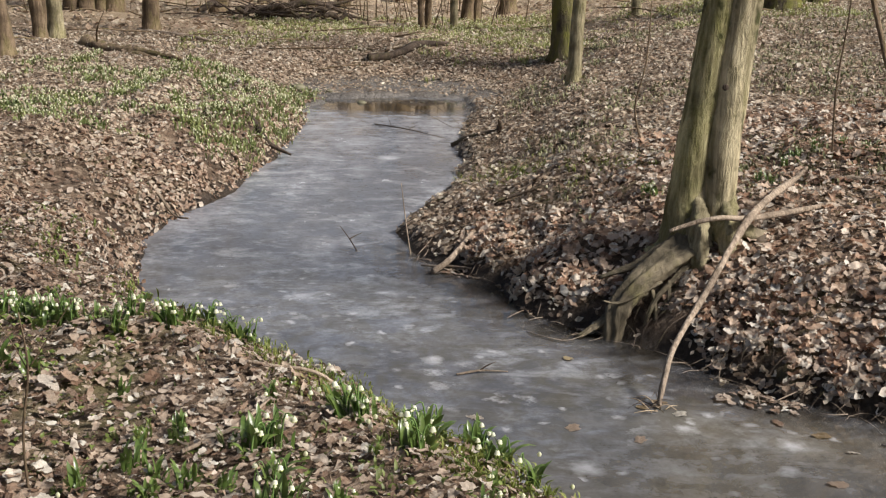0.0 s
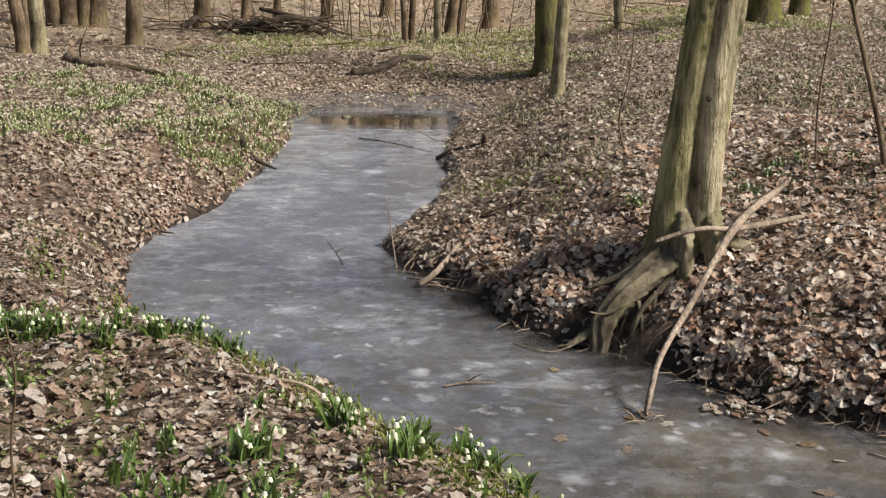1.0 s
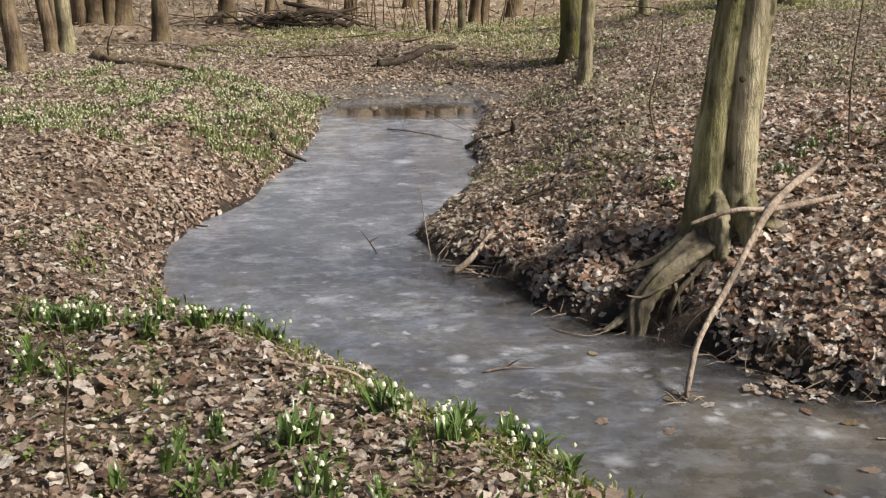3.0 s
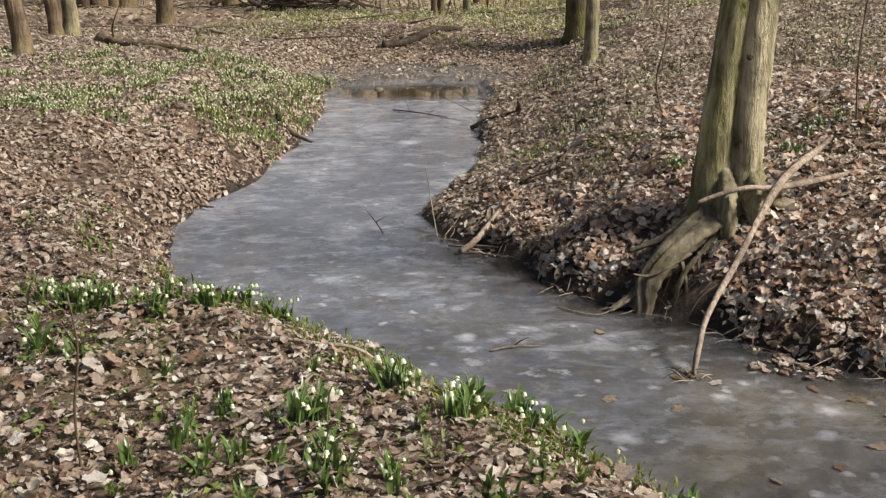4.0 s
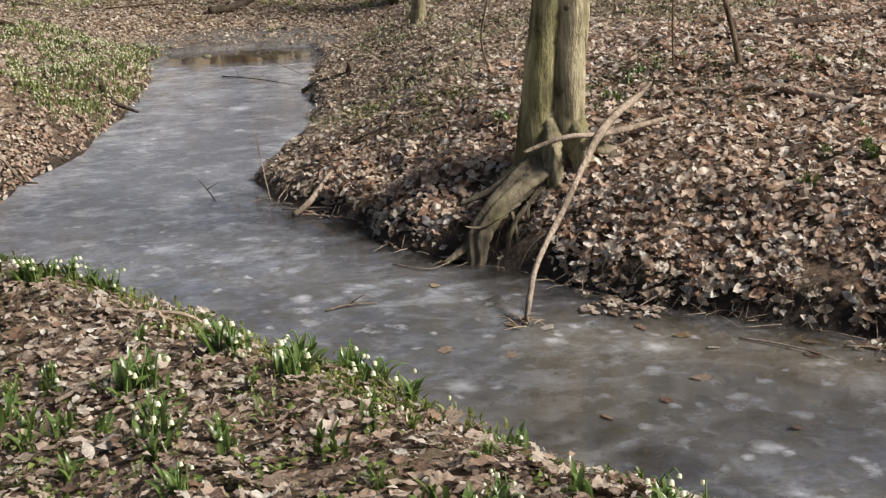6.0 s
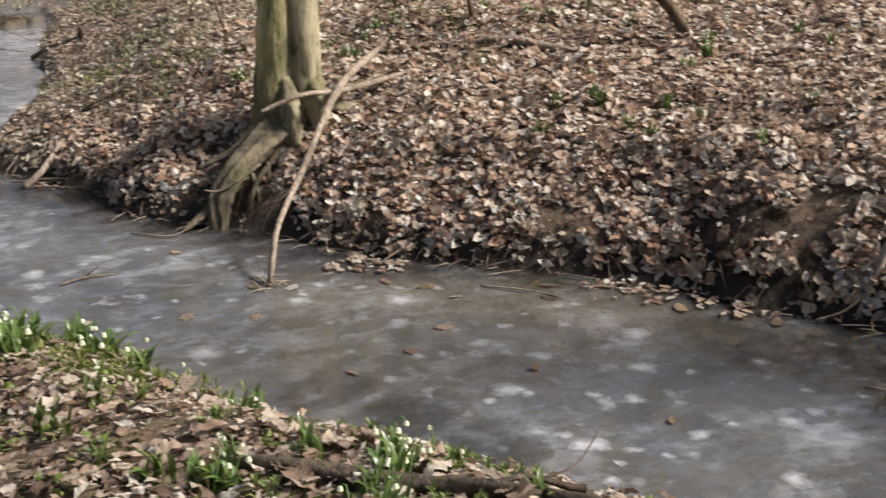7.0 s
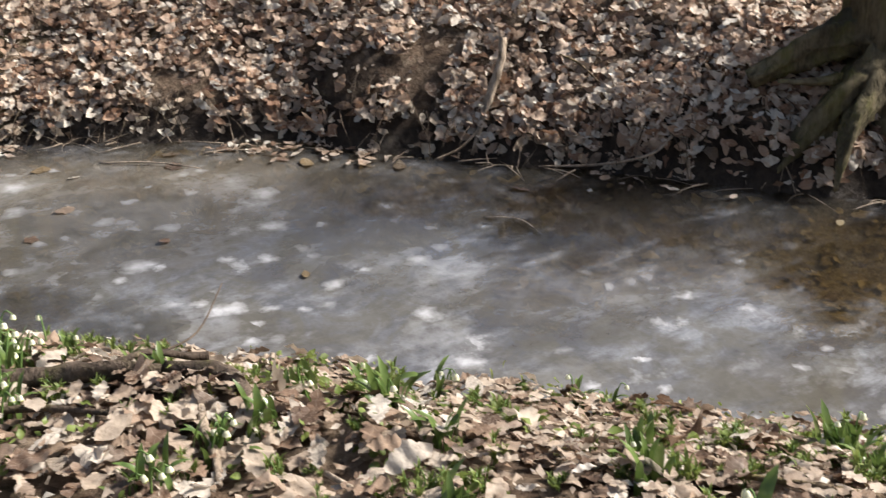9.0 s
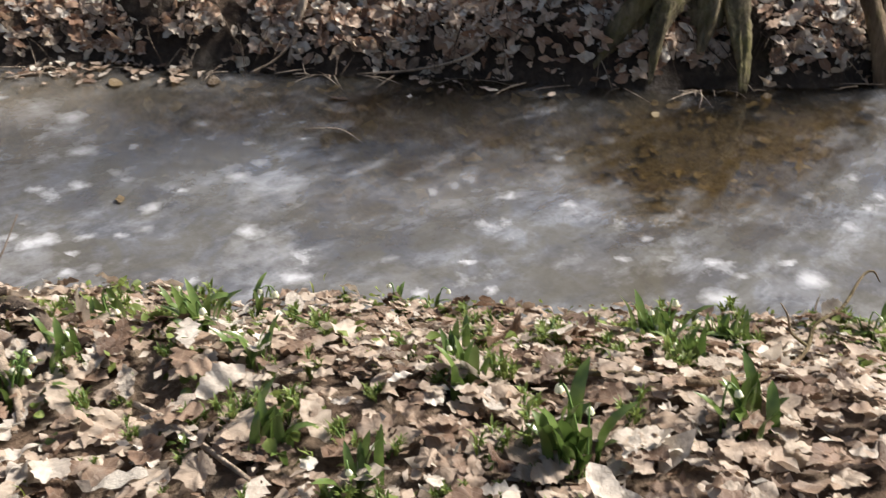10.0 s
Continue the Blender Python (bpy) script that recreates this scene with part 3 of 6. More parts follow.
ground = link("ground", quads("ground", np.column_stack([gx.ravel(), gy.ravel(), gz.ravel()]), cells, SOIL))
tagged(ground, "brown forest floor of earth and leaf mould with cut stream banks", "ground", kind="structure")

wx, wy = np.meshgrid(np.arange(-2.4, 14.5, 0.12), np.arange(-10.0, 13.2, 0.12))
wet = shore(wx, wy)
wi = (np.arange(wx.shape[0] - 1)[:, None] * wx.shape[1] + np.arange(wx.shape[1] - 1)[None])
wi = wi[wet[:-1, :-1] < 0.35]
W = wx.shape[1]
ice = link("stream_ice", quads("stream_ice", np.column_stack([wx.ravel(), wy.ravel(), np.zeros(wx.size)]), np.column_stack([wi, wi + 1, wi + 1 + W, wi + W]), ICE))
depth = ice.data.attributes.new("edge", "FLOAT", "POINT")
depth.data.foreach_set("value", np.where(to_line(wx, wy, np.array(RIGHT_BANK), False) < 9, np.abs(to_line(wx, wy, np.array(RIGHT_BANK[8:]), False)), 9.0).astype(np.float32).ravel())
tagged(ice, "grey frozen stream with milky white air patches and clear brown gaps", "water", kind="structure")


# ---- leaf litter ----
def lobed_leaf(rows, lobes, wide, depth):
    """A leaf along x with a lobed edge: points (length 1) and faces."""
    u = np.linspace(0, 1, rows)
    w = wide * np.sin(np.pi * np.clip(u, 0.02, 0.985) ** 0.85) ** 0.75 * (1 - depth + depth * np.cos(2 * np.pi * lobes * u) ** 2)
    w[0], w[-1] = 0.008, 0.01
    v = np.column_stack([np.repeat(u, 3), (w[:, None] * np.array([-1, 0, 1])).ravel()])
    n = np.arange(rows - 1) * 3
    f = np.concatenate([np.column_stack([n, n + 3, n + 4, n + 1]), np.column_stack([n + 1, n + 4, n + 5, n + 2])])
    return v, f


def palm_leaf(points, reach, seed, rings=1):
    """A broad maple-like leaf: five pointed lobes round a centre."""
    rng = np.random.default_rng(seed)
    a = np.arange(points) * 2 * np.pi / points
    r = np.full(points, reach)
    for turn, far in ((0.0, 0.52), (0.92, 0.47), (-0.92, 0.47), (1.85, 0.36), (-1.85, 0.36)):
        off = np.abs((a - turn + np.pi) % (2 * np.pi) - np.pi)
        r = np.maximum(r, reach + (far * rng.uniform(0.85, 1.1) - reach) * np.clip(1 - (off / 0.52) ** 1.2, 0, 1))
    r = r * (1 + 0.05 * (-1.0) ** np.arange(points)) * (1 - 0.4 * (np.abs(a - np.pi) < 0.35))
    out = np.column_stack([r * np.cos(a), r * np.sin(a)])
    v = np.concatenate([out * s for s in ((0.04, 1.0) if rings == 1 else (0.04, 0.5, 1.0))]) + (0.45, 0)
    i, j = np.arange(points), (np.arange(points) + 1) % points
    f = np.concatenate([np.column_stack([i + k * points, j + k * points, j + (k + 1) * points, i + (k + 1) * points]) for k in range(rings)])
    return v, f


NEAR_SHAPES = [lobed_leaf(9, 2.5, 0.27, 0.32), lobed_leaf(9, 3, 0.22, 0.36), lobed_leaf(7, 0, 0.25, 0.0), lobed_leaf(10, 3.5, 0.30, 0.28), lobed_leaf(8, 2, 0.19, 0.25), palm_leaf(16, 0.3, 5),
               lobed_leaf(6, 0, 0.17, 0.0)]
FINE_SHAPES = [lobed_leaf(25, 3, 0.30, 0.36), lobed_leaf(23, 2.5, 0.25, 0.4), lobed_leaf(12, 0, 0.25, 0.0), palm_leaf(36, 0.33, 1, 2), lobed_leaf(20, 3.5, 0.33, 0.22), lobed_leaf(19, 2, 0.30, 0.22)]
BIT_SHAPES = [lobed_leaf(4, 0, 0.35, 0.0), lobed_leaf(5, 1, 0.3, 0.3)]
MID_SHAPES = [lobed_leaf(3, 0, 0.34, 0.0), lobed_leaf(4, 0, 0.36, 0.0), lobed_leaf(4, 0, 0.24, 0.0)]
SCRAP_SHAPES = [(np.array([(0.0, 0.02), (0.5, -0.3), (1.0, 0.0), (0.45, 0.28)]), np.array([(0, 1, 2, 3)])),
                (np.array([(0.0, 0.05), (0.35, -0.2), (1.0, -0.05), (0.6, 0.24)]), np.array([(0, 1, 2, 3)]))]
FAR_SHAPES = [lobed_leaf(3, 0, 0.36, 0.0), lobed_leaf(3, 0, 0.25, 0.0)]


def curl(flat, rng, count, amount):
    """That many bent copies of a flat leaf, centred, one long."""
    u, v = flat[:, 0] - 0.5, flat[:, 1]
    c = rng.normal(0, 1, (5, count, 1)) * amount * rng.lognormal(0, 0.45, (1, count, 1))
    z = (0.9 * np.abs(c[0]) * (v * v)[None] * rng.choice([-1, 1, 1], (count, 1)) * 2.4 + 0.9 * c[1] * (u * u)[None] + 1.1 * c[2] * (u * v)[None]
         + 0.22 * c[3] * np.sin(7 * u[None] + 3 * c[4]) * (0.3 + np.abs(v))[None] + 0.16 * amount * np.sin(rng.uniform(9, 22, (count, 1)) * u[None] + rng.uniform(-24, 24, (count, 1)) * v[None] + rng.uniform(0, 6.3, (count, 1))) + 0.3 * np.abs(c[4]) * np.abs(v)[None])
    xy = np.repeat(flat[None] - (0.5, 0), count, 0)
    return np.concatenate([xy, z[..., None]], -1)


def facing(x, y):
    e = 0.05
    dx, dy = (height(x + e, y) - height(x - e, y)) / (2 * e), (height(x, y + e) - height(x, y - e)) / (2 * e)
    n = np.column_stack([-np.clip(dx, -2.2, 2.2), -np.clip(dy, -2.2, 2.2), np.ones_like(dx)])
    return n / np.linalg.norm(n, axis=1, keepdims=True)


def turned(normal, rng, tilt):
    """Axes for leaves that lie on those slopes, each with its own turn and tilt."""
    n = normal + rng.normal(0, tilt, normal.shape)
    n /= np.linalg.norm(n, axis=1, keepdims=True)
    a = rng.uniform(0, 2 * np.pi, len(n))
    u = np.column_stack([np.cos(a), np.sin(a), np.zeros_like(a)])
    u -= (u * n).sum(1, keepdims=True) * n
    u /= np.linalg.norm(u, axis=1, keepdims=True)
    return np.stack([u, np.cross(n, u), n], -1)


def strewn(x, y, shapes, size, rng, amount=0.35, tilt=0.3, lift=0.02, on_ice=False):
    """Leaves at those places, as points, faces and leaf coordinates of one mesh."""
    which = rng.integers(0, len(shapes), len(x))
    V, F, U, n = [], [], [], 0
    for k, (flat, face) in enumerate(shapes):
        here = which == k
        count = int(here.sum())
        if not count:
            continue
        px, py = x[here], y[here]
        axes = turned(np.tile((0.0, 0.0, 1.0), (count, 1)) if on_ice else facing(px, py), rng, tilt)
        scale = size[0] + (size[1] - size[0]) * rng.random((count, 1, 1)) ** 1.4
        pts = np.einsum("nij,nkj->nki", axes, curl(flat, rng, count, amount) * scale)
        base = np.column_stack([px, py, (0.003 if on_ice else height(px, py)) + rng.uniform(0.004, lift, count)])
        pts = pts + base[:, None]
        V.append(pts.reshape(-1, 3))
        F.append((face[None] + (np.arange(count) * len(flat))[:, None, None] + n).reshape(-1, 4))
        U.append(np.tile(flat, (count, 1)))
        n += count * len(flat)
    return np.concatenate(V), np.concatenate(F), np.concatenate(U)


def scatter(rng, count, box, keep):
    x, y = rng.uniform(box[0], box[1], count), rng.uniform(box[2], box[3], count)
    ok = keep(x, y)
    return x[ok], y[ok]


def litter(label, x, y, shapes, size, seed, mat=None, **more):
    rng = np.random.default_rng(seed)
    v, f, u = strewn(x, y, shapes, size, rng, **more)
    ob = link("leaf_litter", quads("leaf_litter", v, f, mat or LEAF, uv=u))
    return tagged(ob, label, "leaves", kind="stuff")


def side_of(x, y):
    return to_line(x, y, MIDDLE, False)


rng = np.random.default_rng(11)
bare_roots = np.array([(1.28, 4.86), (1.20, 4.83), (1.12, 4.79), (1.05, 4.75), (0.98, 4.70), (0.94, 4.66), (3.76, 1.38), (3.66, 1.46), (3.88, 1.32), (3.98, 1.62), (1.12, 4.62), (1.22, 4.55)])


def off_roots(x, y):
    """True away from the roots that lie bare."""
    ok = np.ones(x.shape, bool)
    for rx, ry in bare_roots:
        ok &= np.hypot(x - rx, y - ry) > 0.075
    return ok


def broad_end(x, y):
    """How far up the opposite slope the broad leaves lie; finer, paler litter follows."""
    return np.clip(5.5 + 1.3 * (x - 0.6) + 0.5 * value_noise(x, y, 0.3, 37), 5.2, 7.4)


def close_by(x, y):
    """The part of the near bank that lies right before the walker."""
    return (x > 0.45) & (x < 2.5) & (y > -0.3) & (y < 1.9)


def bank_cover(x, y):
    """True where leaves hold on the opposite bank: everywhere but for ragged bare earth at its foot."""
    rough = value_noise(x, y, 0.30, 35) + 0.5 * value_noise(x, y, 0.13, 36)
    ledge = smooth(2.8, 3.0, x) * smooth(3.4, 3.25, x) * smooth(0.2, 0.26, shore(x, y)) * smooth(0.44, 0.36, shore(x, y))
    return rough + 0.4 * ledge < 1.12 - (1.35 - 0.55 * smooth(3.15, 3.4, x)) * smooth(0.24 + 0.14 * smooth(2.2, 2.8, x) * smooth(3.4, 3.15, x), 0.06, shore(x, y))


near_x, near_y = scatter(rng, 20000, (-2.1, 2.6, -0.3, 5.2), lambda x, y: (shore(x, y) > 0.0) & (side_of(x, y) < 0) & (np.hypot(x, y + 0.7) > 0.6) & ~close_by(x, y))
near_litter = litter("thick layer of dry brown and beige fallen leaves on the near bank", near_x, near_y, NEAR_SHAPES, (0.022, 0.07), 12, amount=0.36, tilt=0.2, lift=0.035)
lap_x, lap_y = scatter(rng, 4600, (0.45, 2.5, -0.3, 1.9), lambda x, y: (shore(x, y) > 0.0) & (side_of(x, y) < 0) & (np.hypot(x, y + 0.7) > 0.6))
litter("broad dry oak and maple leaves lying flat on the near bank", lap_x, lap_y, FINE_SHAPES, (0.03, 0.085), 21, BROAD_LEAF_LIT, amount=0.25, tilt=0.16, lift=0.04)
opp_x, opp_y = scatter(rng, 31000, (0.3, 5.4, 0.8, 7.4), lambda x, y: (shore(x, y) > 0.03) & (side_of(x, y) > 0) & off_roots(x, y) & (y < broad_end(x, y))
                       & (bank_cover(x, y) | (shore(x, y) > 0.55)))
bank_x, bank_y = scatter(rng, 33000, (0.3, 5.4, 0.3, 6.4), lambda x, y: (shore(x, y) > 0.04) & (shore(x, y) < 0.5) & (side_of(x, y) > 0) & off_roots(x, y) & bank_cover(x, y))
opp_x, opp_y = np.concatenate([opp_x, bank_x]), np.concatenate([opp_y, bank_y])
bank_litter = litter("thick layer of curled brown fallen leaves covering the opposite bank", opp_x, opp_y, NEAR_SHAPES, (0.03, 0.085), 13, RUSSET_LEAF, amount=0.42, tilt=0.24, lift=0.045)
bit_x, bit_y = scatter(rng, 42000, (-2.1, 2.6, -0.3, 5.2), lambda x, y: (shore(x, y) > 0.0) & (side_of(x, y) < 0) & (np.hypot(x, y + 0.7) > 0.6))
litter("crumbled bits of dry leaves on the near bank", bit_x, bit_y, SCRAP_SHAPES, (0.01, 0.03), 17, amount=0.5, tilt=0.4, lift=0.04)
foot_x, foot_y = scatter(np.random.default_rng(28), 900, (3.05, 3.8, 1.45, 2.35), lambda x, y: (shore(x, y) > 0.0) & (shore(x, y) < 0.4) & (side_of(x, y) > 0) & off_roots(x, y))
litter("brown leaves caught on the low bank beside the mossy roots", foot_x, foot_y, NEAR_SHAPES, (0.03, 0.075), 29, RUSSET_LEAF, amount=0.4, tilt=0.22, lift=0.035)
tiny_x, tiny_y = scatter(rng, 22000, (-1.6, 2.6, -0.3, 4.2), lambda x, y: (shore(x, y) > 0.0) & (side_of(x, y) < 0) & (np.hypot(x, y + 0.7) > 0.6)
                         & (value_noise(x, y, 0.16, 41) + 0.6 * value_noise(x, y, 0.45, 42) > 0.36 - 0.25 * smooth(0.3, 1.0, x) - 0.6 * smooth(0.32, 0.08, shore(x, y))))
tiny = strewn(tiny_x, tiny_y, BIT_SHAPES, (0.012, 0.03), np.random.default_rng(22), 0.4, 0.5, 0.05)
tagged(link("seedlings", quads("seedlings", tiny[0], tiny[1], HERB)), "tiny fresh green seedlings between dead leaves", "seedlings", kind="stuff")
bit_x, bit_y = scatter(rng, 22000, (0.3, 5.4, 0.3, 7.0), lambda x, y: (shore(x, y) > -0.02) & (shore(x, y) < 1.3) & (side_of(x, y) > 0) & off_roots(x, y) & (rng.random(x.shape) < 0.3 + 0.7 * smooth(0.1, 0.35, shore(x, y))))
litter("crumbled bits of dry leaves on the opposite bank", bit_x, bit_y, SCRAP_SHAPES, (0.015, 0.05), 18, amount=0.5, tilt=0.5, lift=0.04)
def scarp(x, y):
    """True on the bare ragged faces of the left bank."""
    return (shore(x, y) > 0.06) & (shore(x, y) < 0.62) & (y > 5.4) & (y < 9.0) & (value_noise(x, y, 0.4, 51) + 0.6 * value_noise(x, y, 0.14, 52) > -0.12)


steep_x, steep_y = scatter(rng, 26000, (-2.6, 0.0, 4.6, 11.5), lambda x, y: (shore(x, y) > -0.02) & (shore(x, y) < 0.7) & (side_of(x, y) < 0) & ~(scarp(x, y) & (rng.random(x.shape) < 0.75)))
litter("brown leaves clinging to the sloping bank", steep_x, steep_y, MID_SHAPES, (0.02, 0.055), 19, REDDER_LEAF, amount=0.5, tilt=0.35, lift=0.03)
in_near = lambda x, y: (side_of(x, y) < 0) & (x > -2.1) & (x < 2.6) & (y > -0.3) & (y < 5.2)
in_opp = lambda x, y: (side_of(x, y) > 0) & (x > 0.3) & (x < 5.4) & (y > 0.8) & (y < broad_end(x, y))
in_view = lambda x, y: (x > -0.43 * (y + 0.7) - 0.4) & (x < 0.62 * (y + 0.7) + 0.6)
def greener(x, y):
    """True where low green growth shows through on the slope."""
    return (side_of(x, y) > 0) & (shore(x, y) > 0.4) & (value_noise(x, y, 1.1, 25) + 0.5 * value_noise(x, y, 0.4, 26) > 0.0)


def on_mud(x, y):
    """True on most of the wet mud at the end of the water."""
    return (np.hypot((x + 0.05) / 1.0, (y - 12.15) / 0.85) + 0.35 * value_noise(x, y, 0.25, 62) < 1.0) & (np.random.default_rng(63).random(x.shape) < 0.72)


mid_x, mid_y = scatter(rng, 120000, (-7.2, 10.0, 3.5, 15.0), lambda x, y: (shore(x, y) > 0.0) & ~on_mud(x, y) & ~in_near(x, y) & ~in_opp(x, y) & in_view(x, y) & ~((side_of(x, y) < 0) & scarp(x, y)) & ~(greener(x, y) & (rng.random(x.shape) < 0.4))
                       & (rng.random(x.shape) < 0.3 + 0.7 * smooth(0.25, 0.9, shore(x, y) + 2 * (1 - smooth(10.5, 11.5, y)))))
# most leaves on the left side take the darker, redder leaf material
damp = (side_of(mid_x, mid_y) < 0) & (mid_y < 8.5) & (rng.random(mid_x.shape) < 0.75)
litter("dull brown fallen leaves spread over the forest floor", mid_x[~damp], mid_y[~damp], MID_SHAPES, (0.02, 0.06), 14, OLD_LEAF, amount=0.5, tilt=0.34, lift=0.03)
litter("reddish brown fallen leaves above the bend of the stream", mid_x[damp], mid_y[damp], MID_SHAPES, (0.02, 0.055), 34, REDDER_LEAF, amount=0.5, tilt=0.34, lift=0.03)
scrap_x, scrap_y = scatter(np.random.default_rng(26), 150000, (-5.0, 7.5, 5.0, 15.0), lambda x, y: (shore(x, y) > 0.02) & ~on_mud(x, y) & in_view(x, y) & ~in_near(x, y) & ~in_opp(x, y) & ~((side_of(x, y) < 0) & scarp(x, y)))
litter("small scraps of dry leaves and stems over the forest floor", scrap_x, scrap_y, SCRAP_SHAPES, (0.022, 0.06), 27, STRAW_LEAF, amount=0.3, tilt=0.3, lift=0.022)
far_x, far_y = scatter(rng, 34000, (-13.0, 18.0, 15.0, 26.0), in_view)
litter("pale brown fallen leaves between distant trees", far_x, far_y, FAR_SHAPES, (0.05, 0.13), 15, STRAW_LEAF, amount=0.3, tilt=0.3, lift=0.03)
seen = lambda x, y: ((y > 3.5) & (y < 26) & in_view(x, y)) | in_near(x, y) | in_opp(x, y)
jit = np.random.default_rng(64)
out_x, out_y = scatter(rng, 90000, (-9.0, 11.0, -6.0, 14.0), lambda x, y: (shore(x, y) > 0.02) & ~seen(x + jit.normal(0, 0.25, x.shape), y + jit.normal(0, 0.25, x.shape)))
litter("brown fallen leaves spread over the ground around", out_x, out_y, SCRAP_SHAPES, (0.04, 0.1), 25, LEAF, amount=0.3, tilt=0.3, lift=0.03)
run = np.array(RIGHT_BANK[9:29])
at = rng.uniform(0, len(run) - 1.001, 1500)
i = at.astype(int)
edge = run[i] + (run[i + 1] - run[i]) * (at - i)[:, None]
step = run[i + 1] - run[i]
inland = np.column_stack([-step[:, 1], step[:, 0]]) / np.linalg.norm(step, axis=1, keepdims=True)
edge = edge + inland * rng.uniform(0.02, 0.16, (1500, 1))
edge = edge[(value_noise(edge[:, 0], edge[:, 1], 0.25, 33) > 0.2) & off_roots(edge[:, 0], edge[:, 1])]
litter("brown leaves hanging from the undercut rim of the bank", edge[:, 0], edge[:, 1], NEAR_SHAPES, (0.04, 0.095), 20, RUSSET_LEAF, amount=0.6, tilt=0.4, lift=0.05)
at = rng.uniform(0, len(run) - 1.001, 2600)
i = at.astype(int)
edge = run[i] + (run[i + 1] - run[i]) * (at - i)[:, None]
step = run[i + 1] - run[i]
inland = np.column_stack([-step[:, 1], step[:, 0]]) / np.linalg.norm(step, axis=1, keepdims=True)
rim = edge[:450] + inland[:450] * rng.uniform(0.0, 0.09, (450, 1))
rim = rim[off_roots(rim[:, 0], rim[:, 1])]
litter("damp brown leaves caught at the foot of the bank", rim[:, 0], rim[:, 1], NEAR_SHAPES, (0.03, 0.085), 23, OLD_LEAF, amount=0.5, tilt=0.35, lift=0.03)
wash = edge[1500:] - inland[1500:] * np.abs(rng.normal(0, 0.09, (1100, 1)))
wash = wash[((wash[:, 0] < 2.6) | (rng.random(len(wash)) < 0.3)) & (value_noise(wash[:, 0], wash[:, 1], 0.3, 34) > 0.38) & (shore(wash[:, 0], wash[:, 1]) < -0.01)]
washed = strewn(wash[:, 0], wash[:, 1], NEAR_SHAPES, (0.02, 0.065), np.random.default_rng(24), 0.25, 0.06, 0.014, on_ice=True)
tagged(link("leaf_litter", quads("leaf_litter", washed[0], washed[1], LEAF, uv=washed[2])), "wet leaves lying along the edge of the ice", "leaves", kind="stuff")
bed_x, bed_y = scatter(rng, 4200, (0.4, 4.4, 0.0, 3.8), lambda x, y: shore(x, y) < -0.05)
litter("sunken brown leaves on the stream bed", bed_x, bed_y, NEAR_SHAPES, (0.03, 0.085), 16, BED_LEAF, amount=0.2, tilt=0.15, lift=0.012)


# ---- trees ----
def bare_tree(at, lean, radius, tall, mat, label, seed, group="", limbs=4, flare=1.5, curve=0.0, base_only=False):
    """A leafless tree: a tapering trunk with a flared foot, and limbs above."""
    rng = np.random.default_rng(seed)
    x, y, z = on_ground(*at)
    tree = thing("tree", (x, y, z), label, "tree", group)
    lx, ly = lean
    t = np.array([0, 0.03, 0.1, 0.25, 0.5, 0.75, 1.0])
    pts = np.column_stack([lx * tall * t + curve * np.sin(np.pi * np.minimum(t * 3, 1)) + rng.normal(0, 0.012 * tall * 0.2, 7) * (t > 0.05),
                           ly * tall * t + rng.normal(0, 0.012 * tall * 0.2, 7) * (t > 0.05), tall * t - 0.06])
    rad = radius * np.array([flare, 1.12, 1.0, 0.94, 0.8, 0.6, 0.25])
    limb("trunk", pts, rad, mat, tree, around=12, steps=5, rough=0.05, seed=seed,
         shape=lambda a, s: 1 + max(0.0, 0.05 - s) * 4 * np.cos(4 * a + seed))
    for k in range(limbs):
        s = rng.uniform(0.42, 0.9)
        base = np.array([np.interp(s, t, pts[:, i]) for i in range(3)])
        a, up = rng.uniform(0, 2 * np.pi), rng.uniform(0.5, 1.1)
        way = np.array([np.cos(a), np.sin(a), up]) * tall * rng.uniform(0.14, 0.28)
        limb("branch", [base, base + way * 0.4, base + way + (0, 0, 0.08 * tall)], [radius * 0.36, radius * 0.26, radius * 0.06], mat, tree, around=6, steps=3, seed=seed + k)
    return tree


FAR_GROUP = "bare trees in the background"
GREY = "slender leafless tree with brown-grey bark"
bare_tree((-3.90, 11.75), (-0.05, 0.0), 0.085, 8.0, BARK_BROWN, "leaning leafless tree with brown bark at the foot of the slope", 21, FAR_GROUP)
bare_tree((-4.15, 13.9), (-0.06, 0.0), 0.07, 8.5, BARK_BROWN, GREY, 22, FAR_GROUP)
bare_tree((-4.30, 14.6), (-0.03, 0.02), 0.055, 7.5, BARK_BROWN, "thin dark leafless tree beside a paler one", 23, FAR_GROUP)
# the paler bark paints the sun on this trunk into its colour
bare_tree((-4.06, 14.2), (0.02, 0.0), 0.085, 9.0, BARK_CLEAN, "leafless tree with pale sunlit bark and mossy foot", 24, FAR_GROUP)
bare_tree((-3.14, 15.2), (0.02, 0.0), 0.1, 9.5, BARK_BROWN, "upright leafless tree with olive brown bark", 25, FAR_GROUP)
bare_tree((-2.72, 18.3), (0.0, 0.0), 0.115, 10.0, BARK_BROWN, GREY, 26, FAR_GROUP)
bare_tree((-2.3, 20.5), (0.01, 0.0), 0.07, 9.0, BARK_BROWN, GREY, 27, FAR_GROUP)
bare_tree((-1.7, 19.4), (0.03, 0.0), 0.055, 8.0, BARK_BROWN, GREY, 28, FAR_GROUP)
bare_tree((-0.95, 20.5), (0.0, 0.0), 0.09, 10.0, BARK_BROWN, GREY, 29, FAR_GROUP)
bare_tree((0.05, 21.5), (0.01, 0.0), 0.1, 10.0, BARK_BROWN, GREY, 30, FAR_GROUP)
